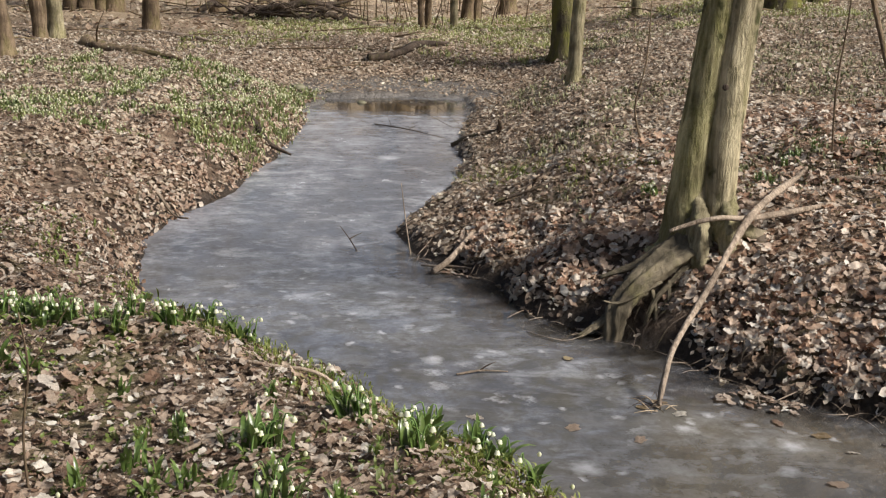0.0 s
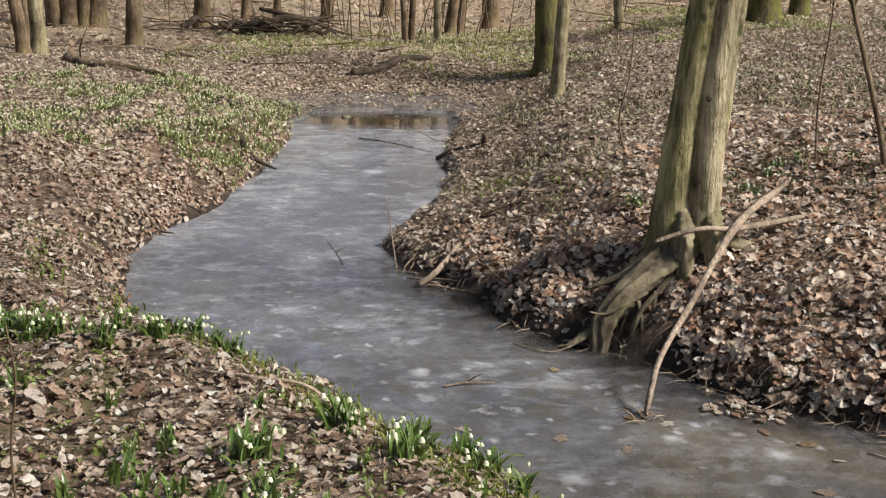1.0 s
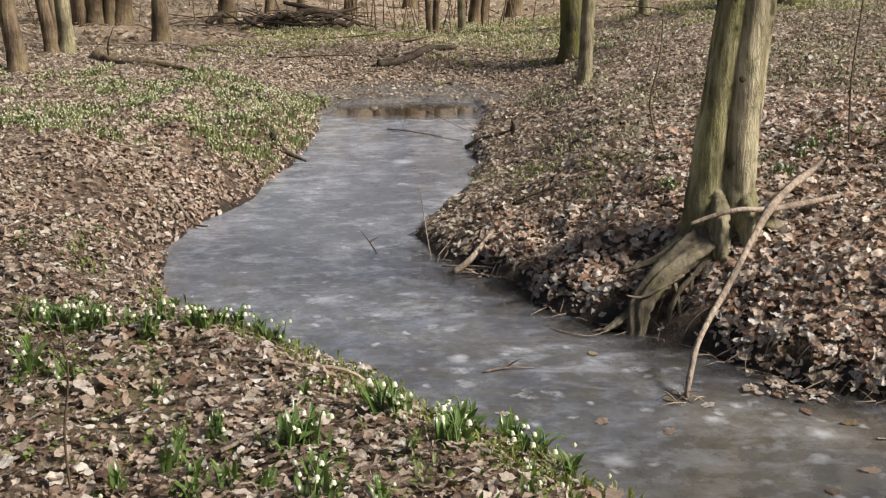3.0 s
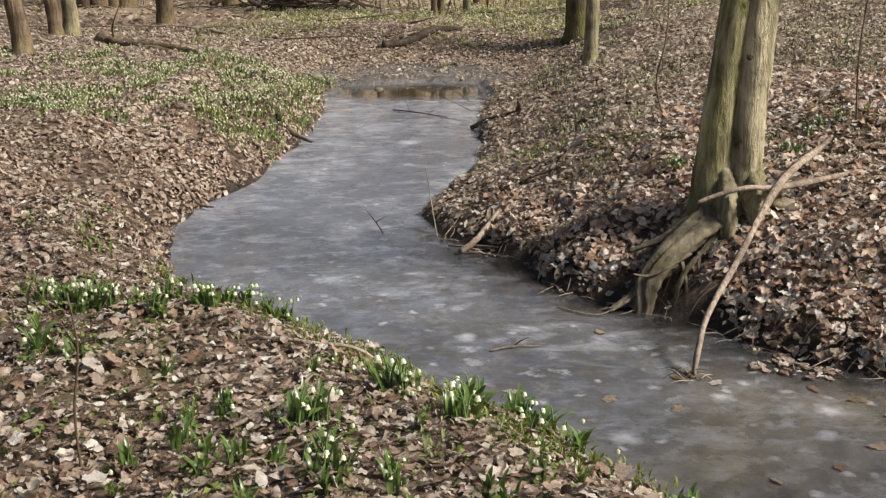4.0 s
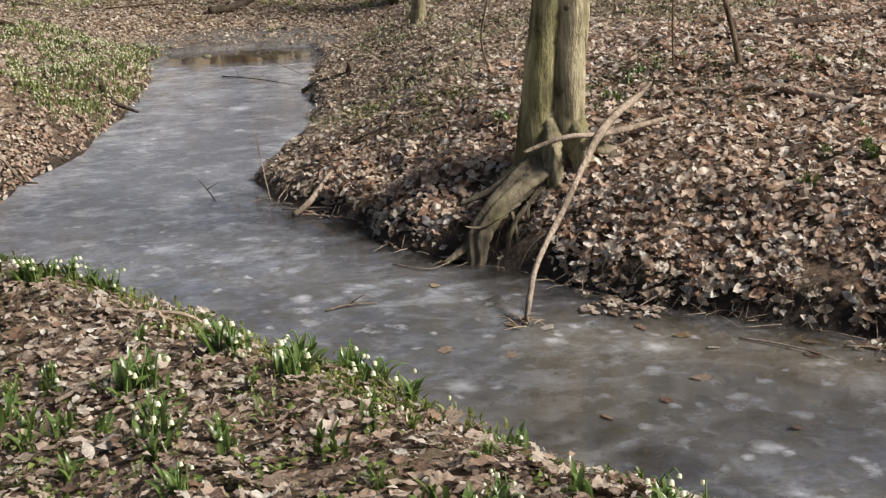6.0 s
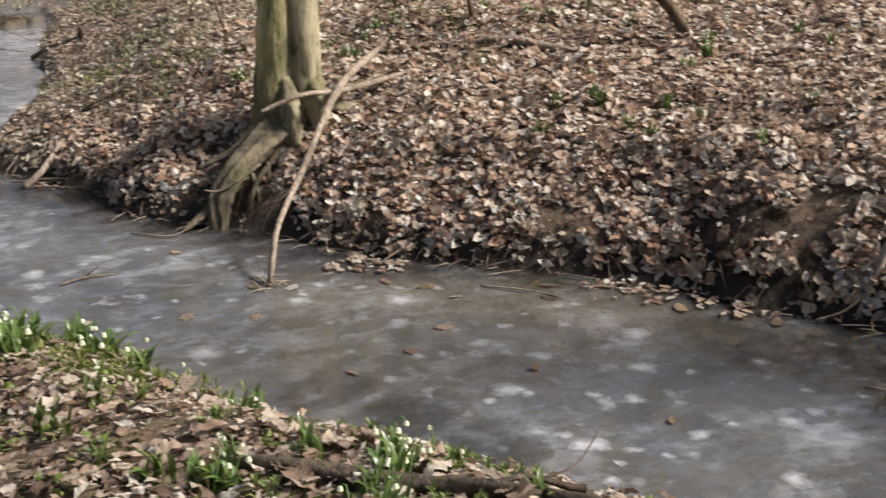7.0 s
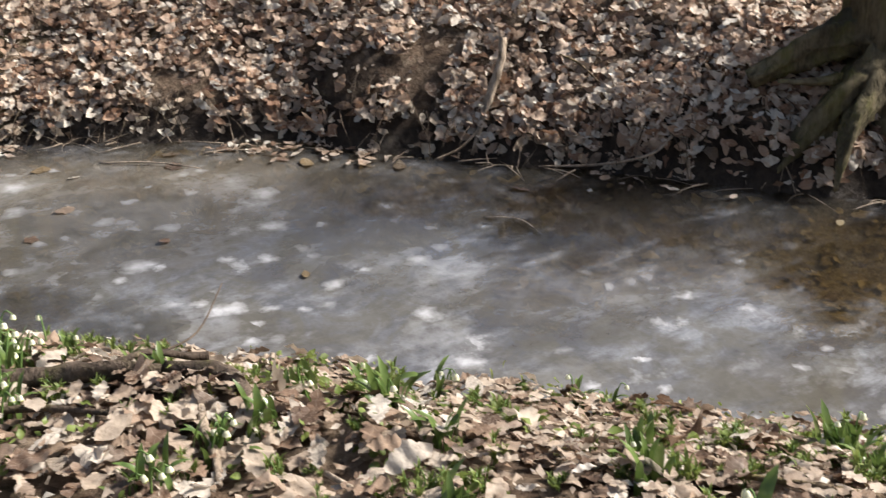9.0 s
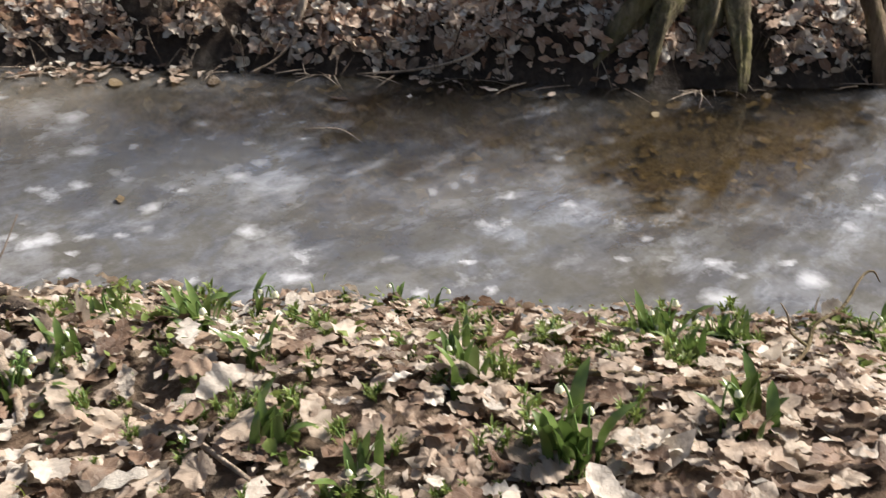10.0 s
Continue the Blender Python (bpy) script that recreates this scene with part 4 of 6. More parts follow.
bare_tree((0.28, 16.1), (-0.09, 0.0), 0.038, 6.0, BARK_BROWN, "thin leaning young tree without leaves", 31, FAR_GROUP, 3)
bare_tree((0.35, 16.2), (0.04, 0.0), 0.045, 6.5, BARK_BROWN, "thin young tree without leaves", 32, FAR_GROUP, 3)
bare_tree((0.73, 16.5), (-0.05, 0.0), 0.05, 7.0, BARK_CLEAN, "thin pale young tree without leaves", 33, FAR_GROUP, 3)
bare_tree((0.98, 18.0), (0.02, 0.0), 0.08, 8.5, BARK_BROWN, GREY, 34, FAR_GROUP)
bare_tree((1.12, 18.3), (0.08, 0.0), 0.06, 8.0, BARK_BROWN, "leaning leafless tree growing close to another", 35, FAR_GROUP)
bare_tree((1.72, 19.6), (0.0, 0.0), 0.125, 10.0, BARK_BROWN, GREY, 36, FAR_GROUP)
bare_tree((1.75, 12.9), (-0.03, 0.03), 0.125, 9.0, BARK_MOSSY, "leafless tree with a dark moss-covered trunk", 37, "", 5, 1.35, 0.05)
bare_tree((1.54, 10.55), (0.03, 0.0), 0.062, 6.5, BARK_CLEAN, "slim grey young tree standing before a mossy one", 38, "", 4, 1.45)
bare_tree((3.05, 15.5), (-0.12, 0.0), 0.06, 7.0, BARK_CLEAN, "leaning pale young tree on the slope", 39, FAR_GROUP)
bare_tree((4.55, 14.3), (0.0, 0.0), 0.19, 10.0, BARK_MOSSY, "thick old leafless tree with mossy bark", 40, FAR_GROUP)
bare_tree((5.15, 14.8), (0.02, 0.0), 0.11, 9.0, BARK_MOSSY, "leafless tree with dark mossy bark", 41, FAR_GROUP)


def old_stump_group():
    """The broad old tree foot that forks into several stems."""
    x, y, z = on_ground(-4.35, 17.4)
    tree = thing("tree", (x, y, z), "broad old tree forked low into several brown stems", "tree", FAR_GROUP)
    for k, (dx, r, lean) in enumerate(((-0.30, 0.12, -0.10), (-0.08, 0.13, -0.03), (0.12, 0.10, 0.03), (0.28, 0.11, 0.08))):
        limb("stem", [(dx, 0, -0.1), (dx + lean * 0.4, 0, 0.5), (dx + lean * 3, 0.05, 2.6), (dx + lean * 9, 0.1, 8.0)], [r * 1.5, r, r * 0.85, r * 0.3], BARK_BROWN, tree, around=12, steps=5, rough=0.1, seed=50 + k)


old_stump_group()


def main_tree():
    """The pale tree on the opposite bank: two stems grown into one, with a groove, bosses and a thick root to the water."""
    x, y, z = on_ground(1.40, 4.98)
    tree = thing("tree", (x, y, z), "pale olive tree of two fused stems with exposed roots", "tree")
    base = np.array([x, y, z])
    span = np.array([0.0, 0.06, 0.16, 0.34, 0.7, 1.2, 2.2, 4.0, 6.5])
    lean = np.array([0.0, 0.0, -0.005, -0.008, 0.005, 0.045, 0.13, 0.28, 0.5])
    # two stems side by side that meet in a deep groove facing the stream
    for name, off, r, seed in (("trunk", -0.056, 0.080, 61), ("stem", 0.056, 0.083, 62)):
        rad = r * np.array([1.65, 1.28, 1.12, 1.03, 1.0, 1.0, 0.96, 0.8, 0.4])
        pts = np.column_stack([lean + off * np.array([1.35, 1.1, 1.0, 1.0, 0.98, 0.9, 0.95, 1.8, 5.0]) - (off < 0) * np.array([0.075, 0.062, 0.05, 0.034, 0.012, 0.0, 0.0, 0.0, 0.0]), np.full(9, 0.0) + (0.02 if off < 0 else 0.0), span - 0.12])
        # left stem more olive and mossy; right stem's bark carries painted sunlight
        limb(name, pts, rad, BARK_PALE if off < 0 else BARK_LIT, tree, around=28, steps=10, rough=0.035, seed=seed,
             shape=lambda a, s: 1 + 0.03 * np.sin(9 * s * 6 + a) + 0.05 * max(0, 0.06 - s) * 12 * np.cos(5 * a))
    # dark scars of lost twigs
    for dx, dz, r in ((0.012, 0.74, 0.015), (0.02, 1.20, 0.014)):
        shape = spline([(r * 1.1, -0.004, 0), (r * 0.85, 0.003, 0), (r * 0.5, 0.005, 0), (0.001, 0.005, 0)], 2)
        ang = np.arange(12) * np.pi / 6
        v = np.concatenate([np.column_stack([dx + 0.02 * dz + s[0] * np.cos(ang), np.full(12, -0.077 - s[1]), dz + s[0] * np.sin(ang)]) for s in shape])
        i = np.arange(12)
        f = np.concatenate([np.column_stack([n * 12 + i, n * 12 + (i + 1) % 12, (n + 1) * 12 + (i + 1) % 12, (n + 1) * 12 + i]) for n in range(len(shape) - 1)])
        link("knot", quads("knot", v, f, ROTTEN), tree, "dark round twig scar")
    roots = (([(1.36, 4.95, 0.42), (1.25, 4.87, 0.36), (1.14, 4.80, 0.30), (1.03, 4.74, 0.225), (0.955, 4.70, 0.12), (0.93, 4.67, -0.03)], [0.075, 0.058, 0.052, 0.049, 0.044, 0.03]),
             ([(1.16, 4.74, 0.26), (1.05, 4.69, 0.215), (0.95, 4.66, 0.18), (0.88, 4.66, 0.19)], [0.006, 0.008, 0.006, 0.003]),
             ([(1.36, 4.88, 0.36), (1.24, 4.78, 0.27), (1.12, 4.70, 0.17), (1.06, 4.65, 0.0)], [0.012, 0.012, 0.010, 0.004]),
             ([(1.455, 4.985, 0.72), (1.46, 4.97, 0.60), (1.475, 4.92, 0.46), (1.49, 4.86, 0.36), (1.50, 4.80, 0.27)], [0.035, 0.06, 0.078, 0.06, 0.03]),
             ([(1.345, 4.99, 0.72), (1.345, 4.975, 0.58), (1.34, 4.91, 0.45), (1.34, 4.85, 0.35), (1.34, 4.80, 0.27)], [0.035, 0.055, 0.066, 0.05, 0.025]),
             ([(1.36, 4.98, 0.42), (1.20, 4.93, 0.37), (1.06, 4.90, 0.29), (0.9, 4.92, 0.22)], [0.03, 0.022, 0.016, 0.008]),
             ([(1.50, 4.98, 0.48), (1.62, 4.95, 0.43), (1.74, 4.97, 0.40)], [0.07, 0.05, 0.02]),
             ([(0.98, 4.74, 0.13), (0.88, 4.70, 0.07), (0.78, 4.68, 0.005)], [0.020, 0.016, 0.010]),
             ([(1.12, 4.74, 0.22), (1.13, 4.67, 0.12), (1.10, 4.62, 0.02)], [0.008, 0.006, 0.003]),
             ([(1.20, 4.76, 0.26), (1.19, 4.68, 0.14), (1.20, 4.60, 0.04)], [0.007, 0.005, 0.002]))
    for k, (pts, rad) in enumerate(roots):
        limb("root", np.array(pts) - base, rad, BARK_CLEAN if k in (3, 4) else ROOTWOOD, tree, around=24, steps=8, rough=0.14, seed=70 + k, shape=lambda a, s: 1 + 0.28 * np.cos(2 * a + 0.6) + 0.14 * np.sin(6 * a + 3 * s) + 0.08 * np.sin(9 * a - 8 * s))
    return tree


main_tree()


def root_tree():
    """The tree at the water's edge downstream, standing on spread mossy roots."""
    base = np.array([3.98, 1.62, 0.30])
    tree = thing("tree", base, "mossy tree standing on spread roots above dark water", "tree")
    limb("trunk", [(0, 0, -0.12), (0.0, 0.0, 0.06), (-0.02, 0.06, 0.25), (-0.03, 0.13, 0.6), (-0.02, 0.2, 1.2), (0.05, 0.3, 2.6), (0.2, 0.5, 6.5)], [0.20, 0.165, 0.145, 0.142, 0.138, 0.125, 0.05], ROOT_MOSSY,
         tree, around=28, steps=8, rough=0.06, seed=81, shape=lambda a, s: 1 + 0.13 * np.cos(5 * a + 1) * max(0.1, 1 - 5 * s))
    roots = (([(-0.04, -0.02, 0.14), (-0.19, 0.01, 0.05), (-0.33, 0.07, -0.10), (-0.46, 0.15, -0.27)], [0.085, 0.068, 0.055, 0.036]),
             ([(-0.08, 0.06, 0.22), (-0.22, 0.16, 0.17), (-0.33, 0.24, 0.10), (-0.43, 0.30, 0.04)], [0.07, 0.06, 0.048, 0.028]),
             ([(-0.14, -0.04, 0.06), (-0.30, -0.05, -0.06), (-0.38, -0.08, -0.15), (-0.43, -0.10, -0.26)], [0.055, 0.036, 0.018, 0.004]),
             ([(-0.04, -0.08, 0.04), (-0.15, -0.14, -0.10), (-0.22, -0.16, -0.2)], [0.05, 0.03, 0.01]),
             ([(0.03, -0.08, 0.08), (-0.05, -0.19, -0.05), (-0.15, -0.29, -0.18), (-0.23, -0.35, -0.29)], [0.065, 0.042, 0.026, 0.012]),
             ([(0.06, -0.06, 0.10), (0.16, -0.18, 0.0), (0.2, -0.26, -0.12), (0.17, -0.33, -0.25)], [0.06, 0.04, 0.025, 0.01]),
             ([(0.04, 0.04, 0.46), (0.15, -0.08, 0.26), (0.2, -0.12, 0.13)], [0.045, 0.04, 0.028]),
             ([(-0.42, 0.19, 0.06), (-0.33, 0.1, 0.06), (-0.26, 0.05, 0.075)], [0.006, 0.012, 0.02]))
    for k, (pts, rad) in enumerate(roots):
        limb("root", pts, rad, ROOT_MOSSY, tree, around=24, steps=9, rough=0.16, seed=90 + k, shape=lambda a, s: 1 + 0.2 * np.sin(3 * a + 4 * s) + 0.13 * np.sin(7 * a - 5 * s) + 0.08 * np.sin(11 * a + 3 * s))
    return tree


root_tree()

# young stems and saplings on the opposite bank
for pts, rad, label, seed in (
        ([(2.63, 5.70, 0.62), (2.58, 5.75, 0.88), (2.43, 5.90, 1.5), (2.2, 6.1, 2.4)], [0.018, 0.016, 0.014, 0.005], "thin leaning bare sapling with dark bark", 101),
        ([(3.55, 4.86, 0.60), (3.41, 4.96, 0.80), (3.28, 5.06, 0.95), (2.5, 5.5, 1.8)], [0.034, 0.031, 0.030, 0.014], "slanting bare sapling with grey-green bark", 102),
        ([(2.32, 5.92, 0.6), (2.31, 5.95, 1.0), (2.34, 5.95, 1.5), (2.33, 6.0, 2.2)], [0.006, 0.005, 0.004, 0.002], "hair-thin bare shoot among the leaves", 103),
        ([(1.45, 6.65, 0.5), (1.36, 6.65, 0.75), (1.41, 6.65, 1.05), (1.43, 6.7, 1.5)], [0.008, 0.006, 0.005, 0.002], "thin crooked bare shoot on the bank", 104),
        ([(-0.97, 2.2, 0.4), (-0.98, 2.2, 0.6), (-0.96, 2.21, 0.78), (-0.97, 2.2, 0.93)], [0.004, 0.0035, 0.003, 0.0015], "thin dry stalk standing in the leaves", 105)):
    base = np.array(pts[0])
    sap = thing("sapling", base, label, "sapling")
    limb("stem", np.array(pts) - base - [[0, 0, 0.05], [0, 0, 0], [0, 0, 0], [0, 0, 0]], rad, BARK_BROWN, sap, around=7, steps=5, seed=seed)
    top = np.array(pts[2]) - base
    for k, sgn in enumerate((-1, 1)):
        limb("twig", [top, top + (sgn * 0.05, 0.02, 0.08), top + (sgn * 0.13, 0.03, 0.2)], [rad[2] * 0.6, rad[2] * 0.45, 0.0012], BARK_BROWN, sap, around=5, steps=3, seed=seed + 10 + k)


# ---- distant woods ----
# trunks beyond the view, added all round for the water to reflect
def woods():
    rng = np.random.default_rng(130)
    pieces = []
    for _ in range(420):
        a, r = rng.uniform(0, 2 * np.pi), 22 + 70 * rng.random() ** 0.8
        x, y = r * np.sin(a), 3 + r * np.cos(a)
        if abs(x) < 3 and 0 < y < 24:
            continue
        z, tall, rad = ground_at(x, y), rng.uniform(8, 15), rng.uniform(0.07, 0.2)
        lx, ly = rng.normal(0, 0.04, 2) * tall
        pieces.append(tube([(x, y, z - 0.2), (x + lx * 0.3, y + ly * 0.3, z + tall * 0.4), (x + lx, y + ly, z + tall)], [rad * 1.2, rad, rad * 0.2], 6, 2, 0.08, int(rng.integers(1e6))))
        for _ in range(4):
            s, b = rng.uniform(0.35, 0.9), rng.uniform(0, 2 * np.pi)
            o = np.array([x + lx * s, y + ly * s, z + tall * s])
            w = np.array([np.cos(b), np.sin(b), rng.uniform(0.5, 1.2)]) * tall * rng.uniform(0.1, 0.22)
            pieces.append(tube([o, o + w * 0.5, o + w], [rad * 0.35, rad * 0.22, 0.01], 4, 1, 0.0, 1))
    v, f = joined(pieces)
    tagged(link("distant_woods", quads("distant_woods", v, f, BARK_BROWN)), "leafless brown woodland filling the distance", "woods", kind="stuff")


woods()


# ---- fallen wood ----
def fallen(name, label, category, pts, rad, mat, seed, twigs=(), group="", around=10, rough=0.1):
    """A lying branch or log, with side pieces given as (points, radii)."""
    base = np.array(pts[0], float)
    ob = thing(name, base, label, category, group)
    limb("stem", np.array(pts) - base, rad, mat, ob, around=around, steps=6, rough=rough * (1.8 if category == "log" else 1), seed=seed)
    for k, (p, r) in enumerate(twigs):
        limb("side_branch", np.array(p) - base, r, mat, ob, around=8, steps=5, rough=rough, seed=seed + 200 + k)
    return ob


fallen("forked_branch", "long pale barkless branch leaning from the bank onto the ice", "branch",
       [(0.985, 3.86, 0.015), (1.02, 3.95, 0.09), (1.09, 4.1, 0.184), (1.281, 4.4, 0.32), (1.43, 4.62, 0.45), (1.543, 4.76, 0.556), (1.70, 5.02, 0.59), (1.844, 5.25, 0.6), (1.95, 5.38, 0.62), (2.02, 5.45, 0.66)],
       [0.010, 0.014, 0.0125, 0.0155, 0.014, 0.018, 0.015, 0.018, 0.013, 0.010], DEADWOOD, 110, rough=0.16)
fallen("branch", "pale bare branch lying across the foot of the tree", "branch",
       [(1.17, 4.70, 0.51), (1.26, 4.71, 0.54), (1.388, 4.72, 0.568), (1.562, 4.80, 0.55), (1.814, 5.0, 0.536), (2.1, 5.2, 0.535)], [0.008, 0.010, 0.011, 0.014, 0.016, 0.012], DEADWOOD, 111)


def lying(name, label, category, spots, radii, mat, seed, lift=0.0, twigs=(), group="", rough=0.1):
    """As fallen, laid along places of the ground."""
    up = max(radii) * 0.7 + lift
    pts = [(x, y, max(ground_at(x, y), 0.0) + up) for x, y in spots]
    return fallen(name, label, category, pts, radii, mat, seed, [([(x, y, max(ground_at(x, y), 0) + up + dz) for x, y, dz in p], r) for p, r in twigs], group, rough=rough)


lying("log", "dark rotting branch lying among snowflakes on the near bank", "log", [(0.36, 1.41), (0.42, 1.35), (0.54, 1.22), (0.66, 1.12), (0.76, 1.02), (0.86, 0.96)], [0.009, 0.014, 0.016, 0.017, 0.020, 0.016], ROTTEN, 112, 0.015, rough=0.17,
      twigs=[([(0.83, 0.97, 0.0), (0.87, 0.90, 0.005), (0.89, 0.84, 0.0), (0.88, 0.79, -0.01)], [0.019, 0.017, 0.012, 0.008]), ([(0.80, 0.98, -0.01), (0.81, 0.90, -0.01), (0.80, 0.79, -0.015)], [0.010, 0.009, 0.006]),
             ([(0.76, 1.03, 0.01), (0.83, 1.05, 0.03), (0.90, 1.03, 0.05), (0.93, 1.02, 0.06)], [0.006, 0.006, 0.008, 0.009]), ([(0.84, 1.04, 0.03), (0.95, 1.10, 0.10), (1.05, 1.18, 0.20)], [0.003, 0.002, 0.001])])
lying("twig", "dark thin twig lying between leaves", "twig", [(0.55, 1.06), (0.61, 1.0), (0.70, 0.88)], [0.006, 0.007, 0.004], ROTTEN, 113, 0.022)
lying("twig", "brown broken twig lying beside a rotting branch", "twig", [(0.83, 0.86), (0.79, 0.77), (0.77, 0.70), (0.73, 0.61)], [0.006, 0.008, 0.007, 0.005], DEADWOOD, 137, 0.022)
lying("twig", "brown twig lying across the leaves", "twig", [(0.86, 0.53), (0.865, 0.46), (0.86, 0.40), (0.85, 0.26)], [0.004, 0.005, 0.005, 0.003], DEADWOOD, 114, 0.03)
lying("twig", "forked brown twig lying in the leaves, its tips bent up", "twig", [(1.34, 0.20), (1.375, 0.12), (1.39, 0.04), (1.43, -0.03), (1.53, -0.03), (1.66, 0.0), (1.75, 0.01)], [0.004, 0.006, 0.007, 0.0065, 0.006, 0.005, 0.004], BARK_BROWN, 115, 0.022,
      twigs=[([(1.745, 0.008, -0.005), (1.83, 0.014, 0.02), (1.88, 0.028, 0.055), (1.937, 0.011, 0.08), (2.006, 0.015, 0.135), (2.034, 0.008, 0.145), (2.04, -0.005, 0.125)], [0.004, 0.0038, 0.0034, 0.003, 0.0025, 0.002, 0.0012]),
             ([(1.84, 0.016, 0.025), (1.832, 0.046, 0.05), (1.838, 0.06, 0.08), (1.844, 0.079, 0.10)], [0.0026, 0.0024, 0.002, 0.001]), ([(1.44, -0.03, 0.0), (1.5, -0.06, 0.0), (1.58, -0.055, 0.005)], [0.004, 0.003, 0.002])])
lying("log", "old grey-brown branch half sunk in leaves", "log", [(-1.75, 3.0), (-1.5, 3.12), (-1.25, 3.28)], [0.022, 0.024, 0.012], ROTTEN, 138, 0.01, rough=0.16)
lying("twig", "pale twig lying on brown leaves", "twig", [(-0.62, 3.0), (-0.45, 2.96), (-0.25, 2.98), (-0.02, 3.05)], [0.006, 0.006, 0.005, 0.003], DEADWOOD, 116, 0.028,
      twigs=[([(-0.08, 3.03, 0), (0.06, 3.12, 0.02), (0.14, 3.18, 0.08)], [0.004, 0.003, 0.0015])])
lying("twig", "reddish brown twig among dead leaves", "twig", [(-0.62, 2.35), (-0.5, 2.52), (-0.42, 2.7)], [0.006, 0.006, 0.004], DEADWOOD, 117, 0.028)
lying("log", "dark branch sliding from the far bank onto the ice", "log", [(-1.30, 9.22), (-1.17, 9.02), (-1.04, 8.80), (-0.86, 8.70)], [0.014, 0.02, 0.02, 0.009], ROTTEN, 118, 0.025)
lying("stick", "grey stick lying down the bare bank", "stick", [(-1.62, 7.05), (-1.52, 6.9), (-1.42, 6.8), (-1.32, 6.72)], [0.006, 0.009, 0.008, 0.005], DEADWOOD, 151, 0.02)
lying("stick", "thin brown stick on the crumbling bank", "stick", [(-1.55, 7.7), (-1.46, 7.5), (-1.38, 7.3)], [0.005, 0.007, 0.004], ROTTEN, 152, 0.02)
lying("stick", "bent brown stick on the bank near a tree foot", "stick", [(0.80, 5.72), (0.90, 5.6), (0.93, 5.42), (1.02, 5.2)], [0.006, 0.008, 0.008, 0.004], DEADWOOD, 153, 0.025)
lying("branch", "dark branch lying along the low bank", "branch", [(0.33, 6.3), (0.52, 6.3), (0.80, 6.24)], [0.010, 0.011, 0.006], ROTTEN, 154, 0.02)
lying("log", "old brown fallen log with moss on the forest floor", "log", [(-3.62, 13.7), (-3.45, 13.2), (-3.2, 12.75), (-2.95, 12.45), (-2.7, 12.2), (-2.45, 12.0), (-2.2, 11.85)], [0.05, 0.085, 0.075, 0.07, 0.06, 0.045, 0.02], BARK_BROWN, 119, -0.025, rough=0.2,
      twigs=[([(-2.95, 12.4, -0.02), (-2.7, 12.1, -0.03), (-2.45, 11.9, -0.04), (-2.15, 11.8, -0.05)], [0.03, 0.05, 0.04, 0.012]), ([(-3.25, 12.8, 0.03), (-3.2, 12.6, 0.2), (-3.1, 12.55, 0.42)], [0.012, 0.008, 0.003])])


def brush_heap():
    """A heap of dark rotting branches."""
    rng = np.random.default_rng(120)
    base = np.array(on_ground(-1.7, 17.5))
    heap = thing("brush_heap", base, "low heap of dark rotting branches on the forest floor", "branches")
    for k in range(60):
        x, y, a, n = rng.normal(-1.7, 0.55), rng.uniform(17.1, 18.0), rng.normal(0, 0.6), rng.uniform(0.3, 1.5)
        o = np.array(on_ground(x, y, rng.uniform(0.0, 0.2)))
        d = np.array([np.cos(a), np.sin(a), rng.normal(0, 0.12)]) * n
        r = 0.007 + 0.045 * rng.random() ** 3
        bow = lambda u: np.array([0, rng.normal(0, 0.06), rng.uniform(-0.04, 0.08)])
        limb("branch", np.array([o + d * u + bow(u) for u in (-0.5, -0.25, 0.0, 0.25, 0.5)]) - base, [r * 0.6, r, r * 0.85, r * 0.6, r * 0.25], ROTTEN, heap, around=7, steps=5, rough=0.18, seed=600 + k)


brush_heap()
lying("log", "dark fallen branch beyond the end of the water", "log", [(-0.38, 13.5), (-0.1, 13.6), (0.2, 13.9), (0.55, 14.0)], [0.05, 0.05, 0.04, 0.02], ROTTEN, 121)
lying("branch", "pale fallen branch beside a tree", "branch", [(-3.2, 15.0), (-2.6, 14.4), (-2.2, 14.0)], [0.03, 0.03, 0.012], DEADWOOD, 122)
lying("branch", "dark branch with a pale broken end on the bank", "branch", [(0.40, 9.35), (0.58, 9.2), (0.76, 9.1)], [0.018, 0.02, 0.018], ROTTEN, 123,
      twigs=[([(0.75, 9.1, 0.0), (0.77, 9.08, 0.05), (0.75, 9.05, 0.1)], [0.02, 0.025, 0.01])])
lying("branch", "thin dark branch lying on the slope", "branch", [(2.13, 6.05), (2.35, 5.95), (2.6, 5.85), (2.75, 5.85)], [0.012, 0.013, 0.011, 0.006], ROTTEN, 124)
lying("log", "weathered brown branch lying in the leaves", "log", [(2.1, 5.62), (2.4, 5.45), (2.65, 5.29), (2.85, 5.05), (2.98, 4.92)], [0.012, 0.02, 0.024, 0.024, 0.014], DEADWOOD, 125)
lying("log", "dark log lying across the upper slope", "log", [(2.75, 6.38), (3.1, 6.55), (3.5, 6.6), (4.2, 6.5)], [0.02, 0.03, 0.032, 0.03], ROTTEN, 126)
lying("branch", "thin branch lying downhill in brown leaves", "branch", [(2.1, 5.2), (2.22, 5.02), (2.34, 4.88)], [0.012, 0.011, 0.006], DEADWOOD, 127)
lying("branch", "short dark branch across the slope by a shoot", "branch", [(1.0, 7.35), (1.3, 7.5), (1.6, 7.65)], [0.016, 0.018, 0.01], ROTTEN, 128)
lying("branch", "long thin branch along the bank", "branch", [(0.52, 6.95), (0.8, 7.1), (1.15, 7.3)], [0.01, 0.011, 0.006], ROTTEN, 129)
